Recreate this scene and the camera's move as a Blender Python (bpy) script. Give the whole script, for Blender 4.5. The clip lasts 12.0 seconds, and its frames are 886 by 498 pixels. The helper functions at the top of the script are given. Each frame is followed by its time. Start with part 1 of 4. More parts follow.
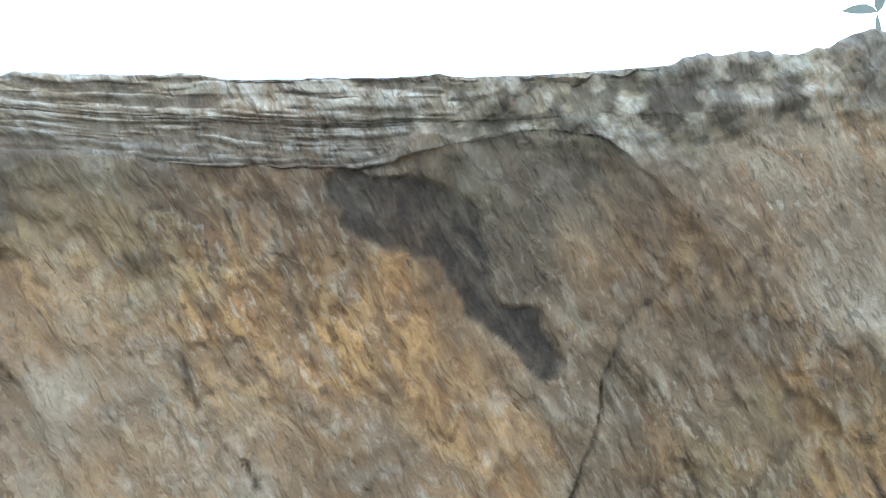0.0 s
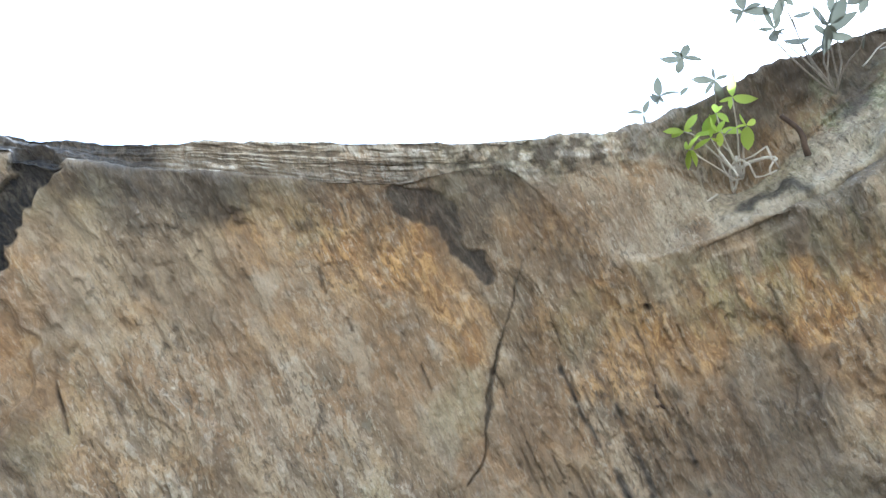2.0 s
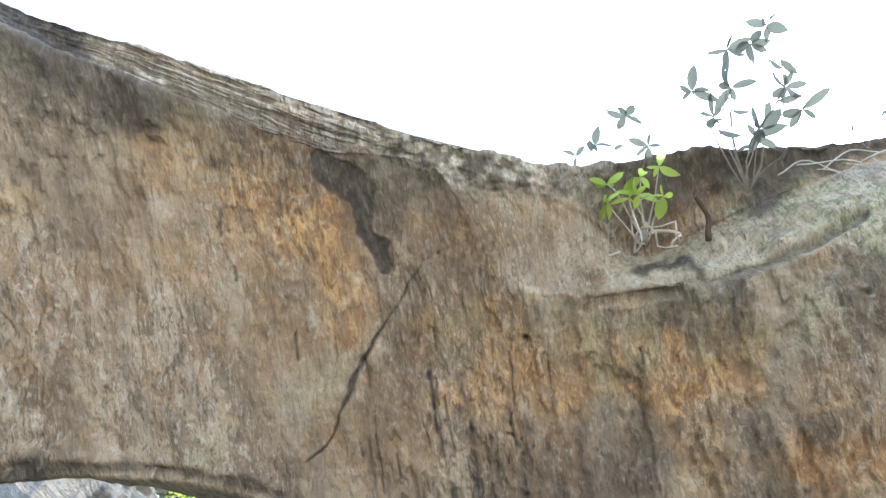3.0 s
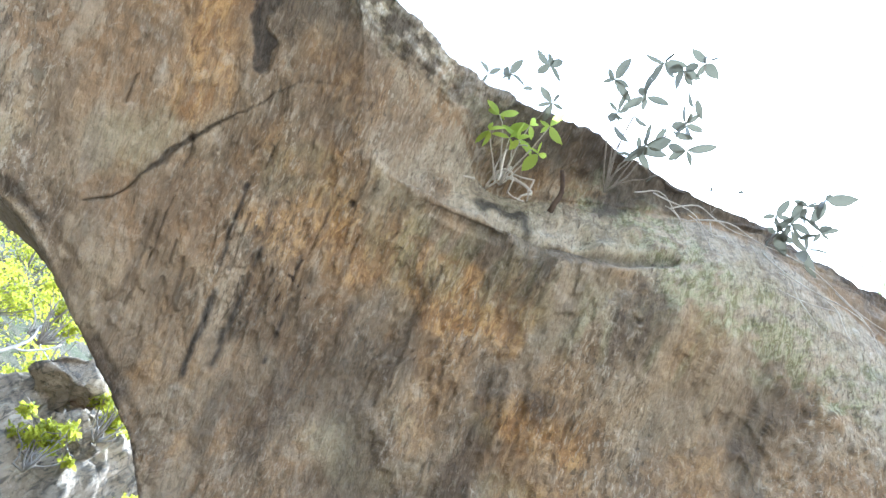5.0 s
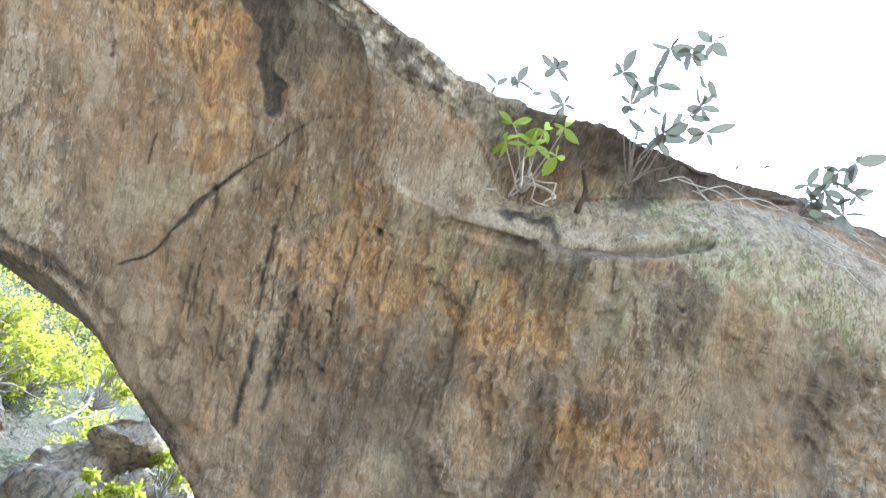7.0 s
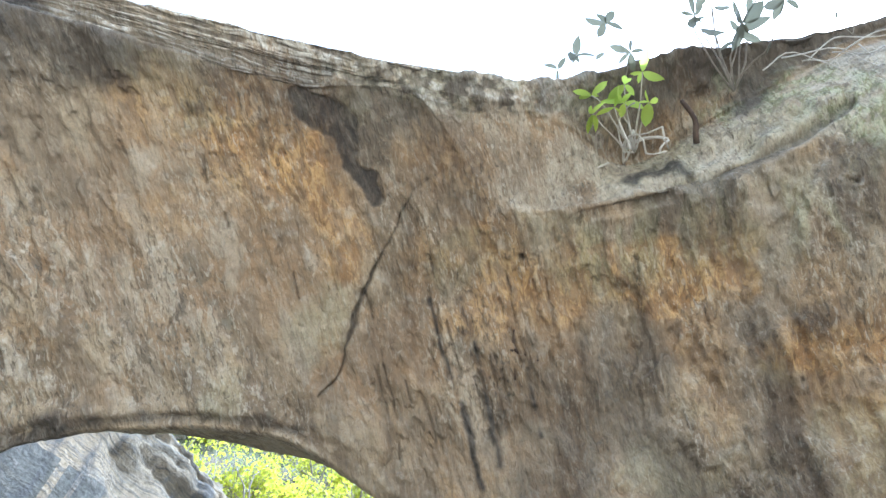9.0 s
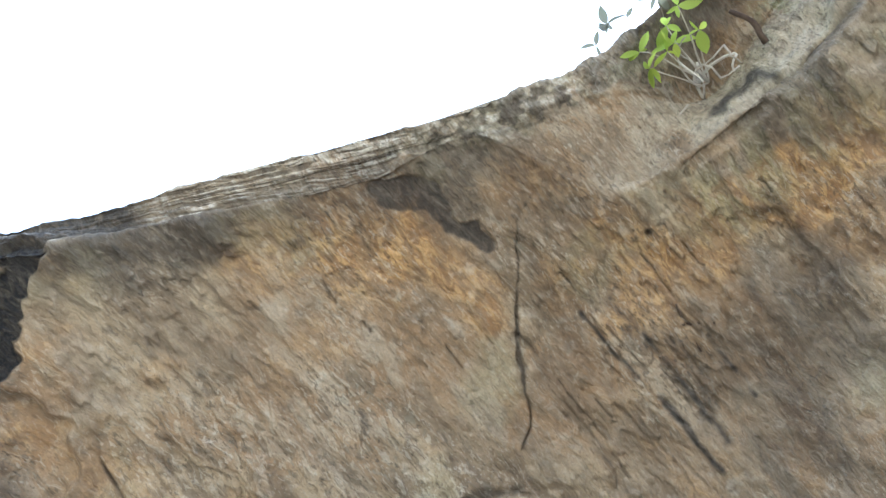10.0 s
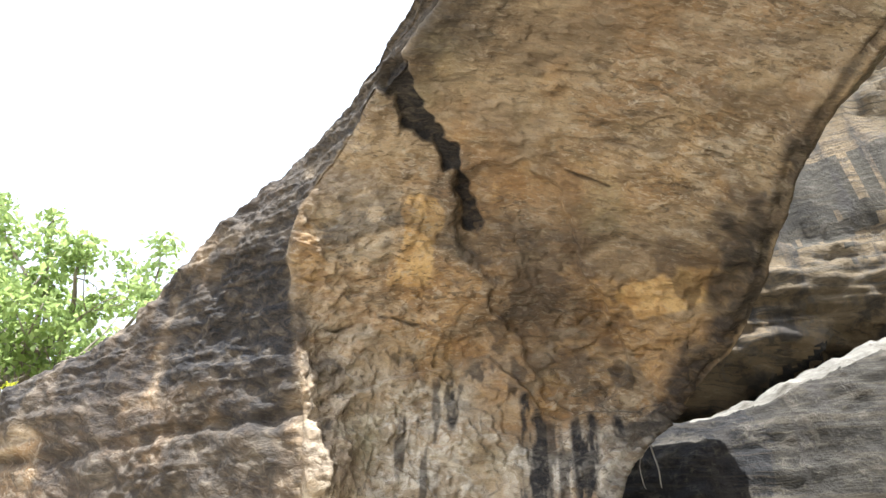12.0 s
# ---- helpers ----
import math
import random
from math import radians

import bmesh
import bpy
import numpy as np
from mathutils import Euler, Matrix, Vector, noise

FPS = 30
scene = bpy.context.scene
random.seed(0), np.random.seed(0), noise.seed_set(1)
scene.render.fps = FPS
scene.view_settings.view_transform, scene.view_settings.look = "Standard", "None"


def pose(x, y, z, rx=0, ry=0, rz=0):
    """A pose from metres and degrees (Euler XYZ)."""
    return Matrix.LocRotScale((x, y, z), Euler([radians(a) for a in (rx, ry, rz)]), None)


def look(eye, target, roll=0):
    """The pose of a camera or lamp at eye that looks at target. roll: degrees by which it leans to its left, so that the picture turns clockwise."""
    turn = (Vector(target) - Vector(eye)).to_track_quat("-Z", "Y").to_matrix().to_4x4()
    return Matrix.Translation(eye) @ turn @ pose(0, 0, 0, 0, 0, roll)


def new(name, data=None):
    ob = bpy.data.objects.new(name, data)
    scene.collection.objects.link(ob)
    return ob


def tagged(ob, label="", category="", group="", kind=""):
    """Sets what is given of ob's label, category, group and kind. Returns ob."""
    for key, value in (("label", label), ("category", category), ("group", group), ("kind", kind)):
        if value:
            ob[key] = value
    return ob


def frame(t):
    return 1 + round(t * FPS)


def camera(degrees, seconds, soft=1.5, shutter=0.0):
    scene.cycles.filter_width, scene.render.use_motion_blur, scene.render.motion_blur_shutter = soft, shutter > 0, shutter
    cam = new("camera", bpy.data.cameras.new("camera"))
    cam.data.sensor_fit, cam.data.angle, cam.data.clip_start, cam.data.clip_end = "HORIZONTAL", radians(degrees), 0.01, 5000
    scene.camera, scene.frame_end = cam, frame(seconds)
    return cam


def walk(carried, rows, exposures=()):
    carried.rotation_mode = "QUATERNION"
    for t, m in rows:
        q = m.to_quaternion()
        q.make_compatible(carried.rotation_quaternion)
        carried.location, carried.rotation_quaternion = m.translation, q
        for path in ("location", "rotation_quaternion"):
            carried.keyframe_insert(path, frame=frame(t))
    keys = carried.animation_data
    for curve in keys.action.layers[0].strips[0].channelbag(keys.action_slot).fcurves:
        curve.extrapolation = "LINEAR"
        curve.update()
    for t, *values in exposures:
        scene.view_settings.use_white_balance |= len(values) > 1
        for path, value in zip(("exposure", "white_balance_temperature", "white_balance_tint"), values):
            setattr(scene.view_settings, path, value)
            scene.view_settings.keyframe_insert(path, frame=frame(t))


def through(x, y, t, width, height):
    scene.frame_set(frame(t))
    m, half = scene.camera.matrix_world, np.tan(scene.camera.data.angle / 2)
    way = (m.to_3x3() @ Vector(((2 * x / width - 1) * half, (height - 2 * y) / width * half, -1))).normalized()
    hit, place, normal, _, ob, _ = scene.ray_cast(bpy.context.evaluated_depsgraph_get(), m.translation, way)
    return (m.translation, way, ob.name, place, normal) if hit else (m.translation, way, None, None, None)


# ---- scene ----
cam = camera(64.0, 12.0, soft=1.5)
ROWS = [
    (0, -0.204, 0.598, 3.904, 160.63, 0.44, -2.85),
    (0.5, -0.168, 0.491, 3.71, 159.58, -1.19, -2.27),
    (1, -0.121, 0.313, 3.029, 159.75, -1.87, -2.01),
    (1.3, -0.02, 0.06, 1.89, 161.35, -2.55, -2.35),
    (1.5, 0, 0, 1.6, 161.67, -2.62, -2.42),
    (2, 0, 0, 1.6, 161.19, -2.57, -2.61),
    (2.5, 0, 0, 1.6, 161.21, -1.76, -10.87),
    (3, 0, 0, 1.6, 160.99, -0.65, -20.69),
    (3.5, 0, 0, 1.6, 159.46, 0.9, -30.34),
    (3.7, 0, 0, 1.6, 158.3, 0.88, -34.66),
    (5.3, 0, 0, 1.6, 150.37, -1.91, -54.63),
    (5.5, 0, 0, 1.6, 150.35, -1.8, -52.9),
    (6, 0, 0, 1.6, 150.94, -1.13, -49),
    (6.5, 0, 0, 1.6, 151.85, -0.68, -48.49),
    (6.7, 0, 0, 1.6, 152.27, -0.37, -47.5),
    (8.3, 0, 0, 1.6, 152.94, 1.36, -32.23),
    (8.5, 0, 0, 1.6, 153.35, 1.54, -28.02),
    (9, 0, 0, 1.6, 155.11, 1.89, -16.09),
    (9.5, 0, 0, 1.6, 157.24, 2.31, -2.39),
    (10, 0, 0, 1.6, 159.58, 2.81, 11.59),
    (10.5, 0, 0, 1.6, 161.53, 2.51, 23.68),
    (10.8, 0, 0, 1.6, 158.01, 1.66, 35.39),
    (11, 0, 0, 1.6, 153.13, 0.11, 43.11),
    (11.2, 0, 0, 1.6, 147.94, -1.32, 49.4),
    (11.5, 0, 0, 1.6, 140.98, -1.03, 56.03),
    (12, 0, 0, 1.6, 132.47, -1.12, 60.22),
]
walk(cam, [(t, pose(*p)) for t, *p in ROWS], exposures=[(0.0, 2.17, 4450, 1), (1.5, 2.20, 4750, 4), (6.0, 2.27, 4850, 6), (8.5, 2.25, 4800, 5), (9.5, 2.31, 4750, 4), (10.5, 1.98, 5200, 5), (11.5, 1.88, 5850, 8), (12.0, 1.77, 6250, 9)])

# ---- sky and sun ----
SUN_AZIMUTH, SUN_HEIGHT = 108.0, 60.0        # degrees from +y towards +x; degrees above the horizon
world = bpy.data.worlds.new("sky")
scene.world = world
world.use_nodes = True
wn = world.node_tree.nodes
sky = wn.new("ShaderNodeTexSky")
sky.sky_type, sky.sun_disc = "NISHITA", False
sky.sun_elevation, sky.sun_rotation = radians(SUN_HEIGHT), radians(SUN_AZIMUTH)
sky.dust_density, sky.air_density = 3.0, 1.0
wn["Background"].inputs["Strength"].default_value = 0.15
# a bright milky haze over the blue
haze = wn.new("ShaderNodeMix")
haze.data_type = "RGBA"
haze.inputs["Factor"].default_value = 0.6
haze.inputs["B"].default_value = (4.6, 4.8, 5.0, 1)
world.node_tree.links.new(sky.outputs["Color"], haze.inputs["A"])
world.node_tree.links.new(haze.outputs["Result"], wn["Background"].inputs["Color"])
sun = new("sun", bpy.data.lights.new("sun", "SUN"))
sun.data.energy, sun.data.angle, sun.data.color = 4.5, radians(0.6), (1.0, 0.96, 0.9)
toward = Vector((math.sin(radians(SUN_AZIMUTH)) * math.cos(radians(SUN_HEIGHT)), math.cos(radians(SUN_AZIMUTH)) * math.cos(radians(SUN_HEIGHT)), math.sin(radians(SUN_HEIGHT))))
sun.matrix_world = look(toward * 40, (0, 0, 0))


# ---- materials ----
class Graph:
    """Short hand for a node material."""

    def __init__(self, name, rough=0.9):
        self.mat = bpy.data.materials.new(name)
        self.mat.use_nodes = True
        self.t = self.mat.node_tree
        self.out = self.t.nodes["Principled BSDF"]
        self.out.inputs["Roughness"].default_value = rough
        self.out.inputs["Specular IOR Level"].default_value = 0.25
        self.co = self.t.nodes.new("ShaderNodeTexCoord").outputs["Object"]

    def link(self, a, b):
        self.t.links.new(a, b)

    def put(self, socket, value):
        if isinstance(value, bpy.types.NodeSocket):
            self.link(value, socket)
        elif isinstance(value, tuple) and len(value) == 3 and len(socket.default_value) == 4:
            socket.default_value = (*value, 1)
        else:
            socket.default_value = value

    def stretch(self, scale, turn=(0, 0, 0)):
        n = self.t.nodes.new("ShaderNodeMapping")
        n.vector_type = "TEXTURE"
        n.inputs["Rotation"].default_value = [radians(a) for a in turn]
        n.inputs["Scale"].default_value = scale
        self.link(self.co, n.inputs["Vector"])
        return n.outputs["Vector"]

    def noise(self, scale, detail=6.0, rough=0.6, co=None, warp=0.0):
        n = self.t.nodes.new("ShaderNodeTexNoise")
        n.inputs["Scale"].default_value, n.inputs["Detail"].default_value = scale, detail
        n.inputs["Roughness"].default_value, n.inputs["Distortion"].default_value = rough, warp
        self.link(co or self.co, n.inputs["Vector"])
        return n.outputs["Fac"]

    def cells(self, scale, co=None, feature="F1"):
        n = self.t.nodes.new("ShaderNodeTexVoronoi")
        n.feature = feature
        n.inputs["Scale"].default_value = scale
        self.link(co or self.co, n.inputs["Vector"])
        return n.outputs["Distance"]

    def remap(self, v, a, b, c=0.0, d=1.0):
        n = self.t.nodes.new("ShaderNodeMapRange")
        n.interpolation_type = "SMOOTHSTEP"
        for k, x in zip(("Value", "From Min", "From Max", "To Min", "To Max"), (v, a, b, c, d)):
            self.put(n.inputs[k], x)
        return n.outputs["Result"]

    def math(self, op, a, b=0.0):
        n = self.t.nodes.new("ShaderNodeMath")
        n.operation = op
        self.put(n.inputs[0], a), self.put(n.inputs[1], b)
        return n.outputs[0]

    def mix(self, f, a, b, blend="MIX"):
        n = self.t.nodes.new("ShaderNodeMix")
        n.data_type, n.blend_type = "RGBA", blend
        self.put(n.inputs["Factor"], f), self.put(n.inputs["A"], a), self.put(n.inputs["B"], b)
        return n.outputs["Result"]

    def channels(self, name):
        n = self.t.nodes.new("ShaderNodeVertexColor")
        n.layer_name = name
        s = self.t.nodes.new("ShaderNodeSeparateColor")
        self.link(n.outputs["Color"], s.inputs["Color"])
        return [s.outputs[k] for k in ("Red", "Green", "Blue")] + [n.outputs["Alpha"]]

    def bump(self, height, strength, distance, under=None):
        n = self.t.nodes.new("ShaderNodeBump")
        n.inputs["Strength"].default_value, n.inputs["Distance"].default_value = strength, distance
        self.link(height, n.inputs["Height"])
        if under:
            self.link(under, n.inputs["Normal"])
        return n.outputs["Normal"]

    def finish(self, colour, normal=None, rough=None):
        self.put(self.out.inputs["Base Color"], colour)
        if normal:
            self.link(normal, self.out.inputs["Normal"])
        if rough:
            self.link(rough, self.out.inputs["Roughness"])
        return self.mat


def sandstone():
    """Tan-grey sandstone, mottled and flaking along the old flow, with rust, soot-dark seepage, pale crusts and lichen;
    the dark mask also holds painted shade.
    """
    m = Graph("sandstone", 0.92)
    ochre, dark, pale, lichen = m.channels("stains")
    along = m.stretch((1.0, 0.42, 0.7), (0, 0, 60))
    broken = m.remap(m.noise(0.9, 3, 0.5, m.stretch((1.0, 0.7, 1.0), (0, 0, 60)), 0.5), .40, .60, .35, 1.0)      # where the skin has spalled
    longer = m.stretch((1.0, 0.11, 0.4), (0, 0, 60))
    region = m.noise(0.7, 3, 0.5, warp=0.4)
    patch = m.noise(1.5, 4, 0.55, along, 0.6)
    blot = m.noise(4.2, 4, 0.55, along, 0.9)
    scale_ = m.noise(6.6, 5, 0.6, along, 1.2)
    flake = m.noise(11.0, 4, 0.6, along, 0.8)
    chip = m.noise(24.0, 3, 0.6, along, 0.4)
    streak = m.noise(2.2, 5, 0.6, longer, 0.4)
    speck = m.noise(42.0, 3, 0.6, along, 0.5)
    fine = m.noise(70, 3, 0.75)
    base = m.mix(m.remap(region, .45, .56), (0.355, 0.28, 0.188), (0.285, 0.195, 0.115))
    base = m.mix(m.remap(patch, .50, .60, 0, .75), base, (0.205, 0.155, 0.105))
    base = m.mix(m.remap(patch, .47, .38, 0, .75), base, (0.375, 0.31, 0.23))
    base = m.mix(m.remap(blot, .54, .62, 0, m.math('MULTIPLY', broken, .7)), base, (0.15, 0.117, 0.083))
    base = m.mix(m.remap(blot, .44, .36, 0, m.math('MULTIPLY', broken, .7)), base, (0.42, 0.36, 0.275))
    base = m.mix(m.remap(streak, .55, .66, 0, .34), base, (0.125, 0.10, 0.075))
    base = m.mix(m.remap(scale_, .57, .63, 0, m.math('MULTIPLY', broken, .65)), base, (0.45, 0.40, 0.325))
    base = m.mix(m.remap(scale_, .41, .35, 0, m.math('MULTIPLY', broken, .6)), base, (0.24, 0.225, 0.18))
    fresh, brown, dust, _ = m.channels("marks")
    base = m.mix(m.math("MULTIPLY", brown, m.remap(blot, .64, .40, .45, 1.0)), base, m.mix(m.remap(scale_, .42, .6), (0.10, 0.072, 0.05), (0.185, 0.13, 0.085)))
    rust = m.math("MULTIPLY", ochre, m.remap(blot, .62, .42, .5, 1.0))
    base = m.mix(rust, base, m.mix(m.remap(scale_, .42, .6), (0.275, 0.16, 0.072), (0.48, 0.31, 0.138)))
    base = m.mix(m.math("MULTIPLY", fresh, m.remap(scale_, .66, .5, .6, .95)), base, m.mix(m.remap(blot, .42, .6), (0.56, 0.40, 0.20), (0.44, 0.285, 0.13)))
    base = m.mix(m.math("MULTIPLY", dust, m.remap(scale_, .62, .42, .55, .95)), base, m.mix(m.remap(flake, .42, .6), (0.35, 0.305, 0.235), (0.45, 0.405, 0.325)))
    base = m.mix(m.math("MULTIPLY", lichen, m.remap(scale_, .38, .52, .4, 1.0)), base, m.mix(m.remap(flake, .42, .58), (0.20, 0.195, 0.105), (0.385, 0.37, 0.245)))
    base = m.mix(m.math("MULTIPLY", pale, m.remap(scale_, .40, .55, .25, 1.0)), base, m.mix(m.remap(flake, .4, .6), (0.42, 0.385, 0.33), (0.60, 0.565, 0.505)))
    base = m.mix(m.remap(flake, .59, .67, 0, m.math('MULTIPLY', broken, .5)), base, (0.115, 0.09, 0.066))
    base = m.mix(m.remap(flake, .38, .33, 0, m.math('MULTIPLY', broken, .5)), base, (0.50, 0.44, 0.35))
    base = m.mix(m.remap(chip, .62, .70, 0, m.math('MULTIPLY', broken, .34)), base, (0.095, 0.077, 0.058))
    base = m.mix(m.remap(chip, .36, .29, 0, m.math('MULTIPLY', broken, .3)), base, (0.54, 0.49, 0.42))
    # short pits and lifted chips along the flow
    tick = m.noise(13.0, 3, 0.5, m.stretch((1.0, 0.24, 0.6), (0, 0, 60)), 0.5)
    base = m.mix(m.remap(tick, .60, .645, 0, m.math('MULTIPLY', broken, .62)), base, (0.088, 0.07, 0.052))
    base = m.mix(m.remap(tick, .40, .355, 0, m.math('MULTIPLY', broken, .5)), base, (0.50, 0.445, 0.36))
    base = m.mix(m.remap(speck, .60, .68, 0, m.math('MULTIPLY', broken, .32)), base, (0.09, 0.075, 0.06))
    base = m.mix(m.remap(speck, .38, .31, 0, m.math('MULTIPLY', broken, .22)), base, (0.52, 0.475, 0.41))
    base = m.mix(m.math("MULTIPLY", dark, m.remap(scale_, .66, .45, .82, 1.0)), base, m.mix(m.remap(flake, .45, .62), (0.019, 0.02, 0.024), (0.042, 0.04, 0.04)))
    base = m.mix(m.remap(fine, .45, .70, 0.0, 0.22), base, (0.12, 0.10, 0.08))
    n = m.bump(blot, 0.6, 0.05)
    n = m.bump(scale_, 0.7, 0.03, n)
    n = m.bump(flake, 0.7, 0.018, n)
    n = m.bump(chip, 0.45, 0.008, n)
    n = m.bump(tick, 0.6, 0.012, n)
    n = m.bump(speck, 0.4, 0.005, n)
    n = m.bump(fine, 0.4, 0.003, n)
    return m.finish(base, n)


def grey_rock(name, warm, light, runoff, joints=1.0, vein=0.8, crust=(0.40, 0.37, 0.31)):
    """Weathered rock in thin level beds, with black run-off."""
    m = Graph(name, 0.9)
    beds = m.stretch((1.3, 1.3, 0.10), (4, 3, 0))
    bed = m.noise(1.6, 9, 0.72, beds, 0.8)
    broad = m.noise(0.6, 5, 0.6)
    mid = m.noise(3.5, 9, 0.72, warp=0.4)
    chip = m.noise(14, 5, 0.7)
    drip = m.noise(1.0, 6, 0.65, m.stretch((0.4, 0.4, 2.5)))
    base = m.mix(m.remap(broad, .38, .62), warm, light)
    base = m.mix(m.remap(bed, .5, .60, 0, joints), base, (0.075, 0.065, 0.05))
    base = m.mix(m.remap(bed, .46, .36, 0, vein), base, crust)
    base = m.mix(m.remap(mid, .52, .64, 0, .75), base, (0.11, 0.10, 0.085))
    base = m.mix(m.remap(mid, .42, .30, 0, vein), base, crust)
    base = m.mix(m.remap(drip, .52, .64, 0, runoff), base, (0.05, 0.047, 0.045))
    base = m.mix(m.remap(chip, .56, .68, 0, .7), base, (0.09, 0.08, 0.065))
    n = m.bump(bed, 0.7, 0.03)
    n = m.bump(mid, 0.9, 0.06, n)
    n = m.bump(chip, 0.9, 0.025, n)
    return m.finish(base, n)


def rubble_rock():
    """Pale broken rock, mottled grey and buff, with dark joints."""
    m = Graph("pale_rock", 0.92)
    a = m.noise(1.3, 5, 0.6, warp=0.8)
    b = m.noise(5, 6, 0.65, warp=1.0)
    c = m.noise(17, 5, 0.7, warp=0.5)
    joint = m.remap(m.cells(1.2, m.stretch((1.0, 1.0, 0.55), (20, 30, 10)), "DISTANCE_TO_EDGE"), .0, .045, 1.0, .0)
    base = m.mix(m.remap(a, .42, .58), (0.46, 0.37, 0.265), (0.32, 0.265, 0.195))
    base = m.mix(m.remap(b, .52, .62, 0, .8), base, (0.17, 0.155, 0.13))
    base = m.mix(m.remap(b, .45, .36, 0, .8), base, (0.58, 0.485, 0.36))
    base = m.mix(m.remap(c, .56, .64, 0, .7), base, (0.10, 0.095, 0.08))
    grain = m.noise(3.2, 6, 0.7, m.stretch((.22, .22, 1.7), (8, 24, 0)), 0.5)
    base = m.mix(m.remap(grain, .53, .62, 0, .75), base, (0.12, 0.108, 0.088))
    base = m.mix(m.remap(grain, .45, .36, 0, .6), base, (0.50, 0.45, 0.36))
    base = m.mix(m.math("MULTIPLY", joint, .4), base, (0.05, 0.047, 0.04))
    n = m.bump(b, 0.9, 0.06)
    n = m.bump(grain, 0.9, 0.06, n)
    n = m.bump(c, 0.8, 0.02, n)
    return m.finish(base, n)


def scrub_earth():
    """Brown earth under dry twigs and leaf litter."""
    m = Graph("scrub_earth", 0.95)
    a, b, c = m.noise(0.9, 5), m.noise(7, 7, 0.75, warp=1.0), m.noise(26, 5, 0.75, m.stretch((1, .3, 1), (0, 0, 35)), 1.0)
    base = m.mix(m.remap(a, .4, .6), (0.13, 0.11, 0.08), (0.09, 0.10, 0.05))
    base = m.mix(m.remap(b, .5, .62), base, (0.045, 0.045, 0.03))
    base = m.mix(m.remap(c, .56, .64), base, (0.26, 0.23, 0.18))
    return m.finish(base, m.bump(b, .9, .1))


def soil():
    m = Graph("dry_soil", 0.95)
    a, b, c = m.noise(0.4, 6), m.noise(3, 8, 0.7), m.noise(30, 5, 0.7)
    base = m.mix(m.remap(a, .4, .6), (0.40, 0.34, 0.26), (0.33, 0.28, 0.20))
    base = m.mix(m.remap(b, .5, .66, 0, .7), base, (0.22, 0.18, 0.12))
    base = m.mix(m.remap(c, .5, .7, 0, .5), base, (0.48, 0.42, 0.33))
    return m.finish(base, m.bump(b, .6, .05))


def leaf_material(name, a, b, through=0.5, gloss=0.45):
    """Leaves that let part of the light through, each a little different."""
    m = Graph(name, gloss)
    info = m.t.nodes.new("ShaderNodeNewGeometry").outputs["Random Per Island"]
    own = m.t.nodes.new("ShaderNodeObjectInfo").outputs["Random"]
    r = m.math("FRACT", m.math("ADD", info, own))
    colour = m.mix(r, a, b)
    colour = m.mix(m.remap(m.noise(40, 3), .45, .7, 0, .4), colour, tuple(0.6 * x for x in a))
    m.finish(colour)
    thin = m.t.nodes.new("ShaderNodeBsdfTranslucent")
    m.link(m.mix(0.6, colour, tuple(min(1.0, 1.9 * x) for x in b)), thin.inputs["Color"])
    both = m.t.nodes.new("ShaderNodeMixShader")
    both.inputs["Fac"].default_value = through
    m.link(m.out.outputs["BSDF"], both.inputs[1]), m.link(thin.outputs["BSDF"], both.inputs[2])
    m.link(both.outputs["Shader"], m.t.nodes["Material Output"].inputs["Surface"])
    return m.mat


def bark(name, a, b):
    m = Graph(name, 0.9)
    s = m.noise(6, 6, 0.7, m.stretch((1, 1, 4)))
    return m.finish(m.mix(m.remap(s, .4, .65), a, b), m.bump(s, .5, .01))


SANDSTONE, SOIL = sandstone(), soil()
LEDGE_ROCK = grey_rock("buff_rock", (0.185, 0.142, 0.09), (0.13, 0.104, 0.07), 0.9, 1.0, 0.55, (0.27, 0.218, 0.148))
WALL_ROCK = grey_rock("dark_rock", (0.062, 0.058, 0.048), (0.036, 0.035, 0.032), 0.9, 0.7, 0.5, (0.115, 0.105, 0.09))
# the shade under the ledge, put in as a black rock tone
SHADE_ROCK = grey_rock("shade_black", (0.032, 0.033, 0.036), (0.022, 0.023, 0.026), 0.9, 0.5, 0.1, (0.06, 0.058, 0.056))
# sunlight on the wall's brow, put in as a paler rock
SUNLIT_ROCK = grey_rock("sunlit_pale", (0.27, 0.26, 0.235), (0.21, 0.205, 0.185), 0.2, 0.4, 0.5, (0.27, 0.26, 0.24))
PALE_ROCK, SCRUB_EARTH = rubble_rock(), scrub_earth()
LEAF_BRIGHT = leaf_material("young_leaf", (0.24, 0.36, 0.05), (0.46, 0.54, 0.10), 0.68)
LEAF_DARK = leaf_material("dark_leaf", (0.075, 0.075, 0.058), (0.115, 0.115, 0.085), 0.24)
LEAF_SHRUB = leaf_material("shrub_leaf", (0.10, 0.14, 0.03), (0.46, 0.46, 0.045), 0.5, 0.6)
LEAF_TREE = leaf_material("tree_leaf", (0.11, 0.17, 0.06), (0.30, 0.38, 0.14), 0.5, 0.5)
BARK = bark("grey_bark", (0.20, 0.17, 0.14), (0.34, 0.31, 0.27))
PALE_ROOT = bark("pale_root", (0.36, 0.32, 0.27), (0.58, 0.55, 0.50))
DARK_WOOD = bark("dark_wood", (0.05, 0.035, 0.03), (0.11, 0.08, 0.06))


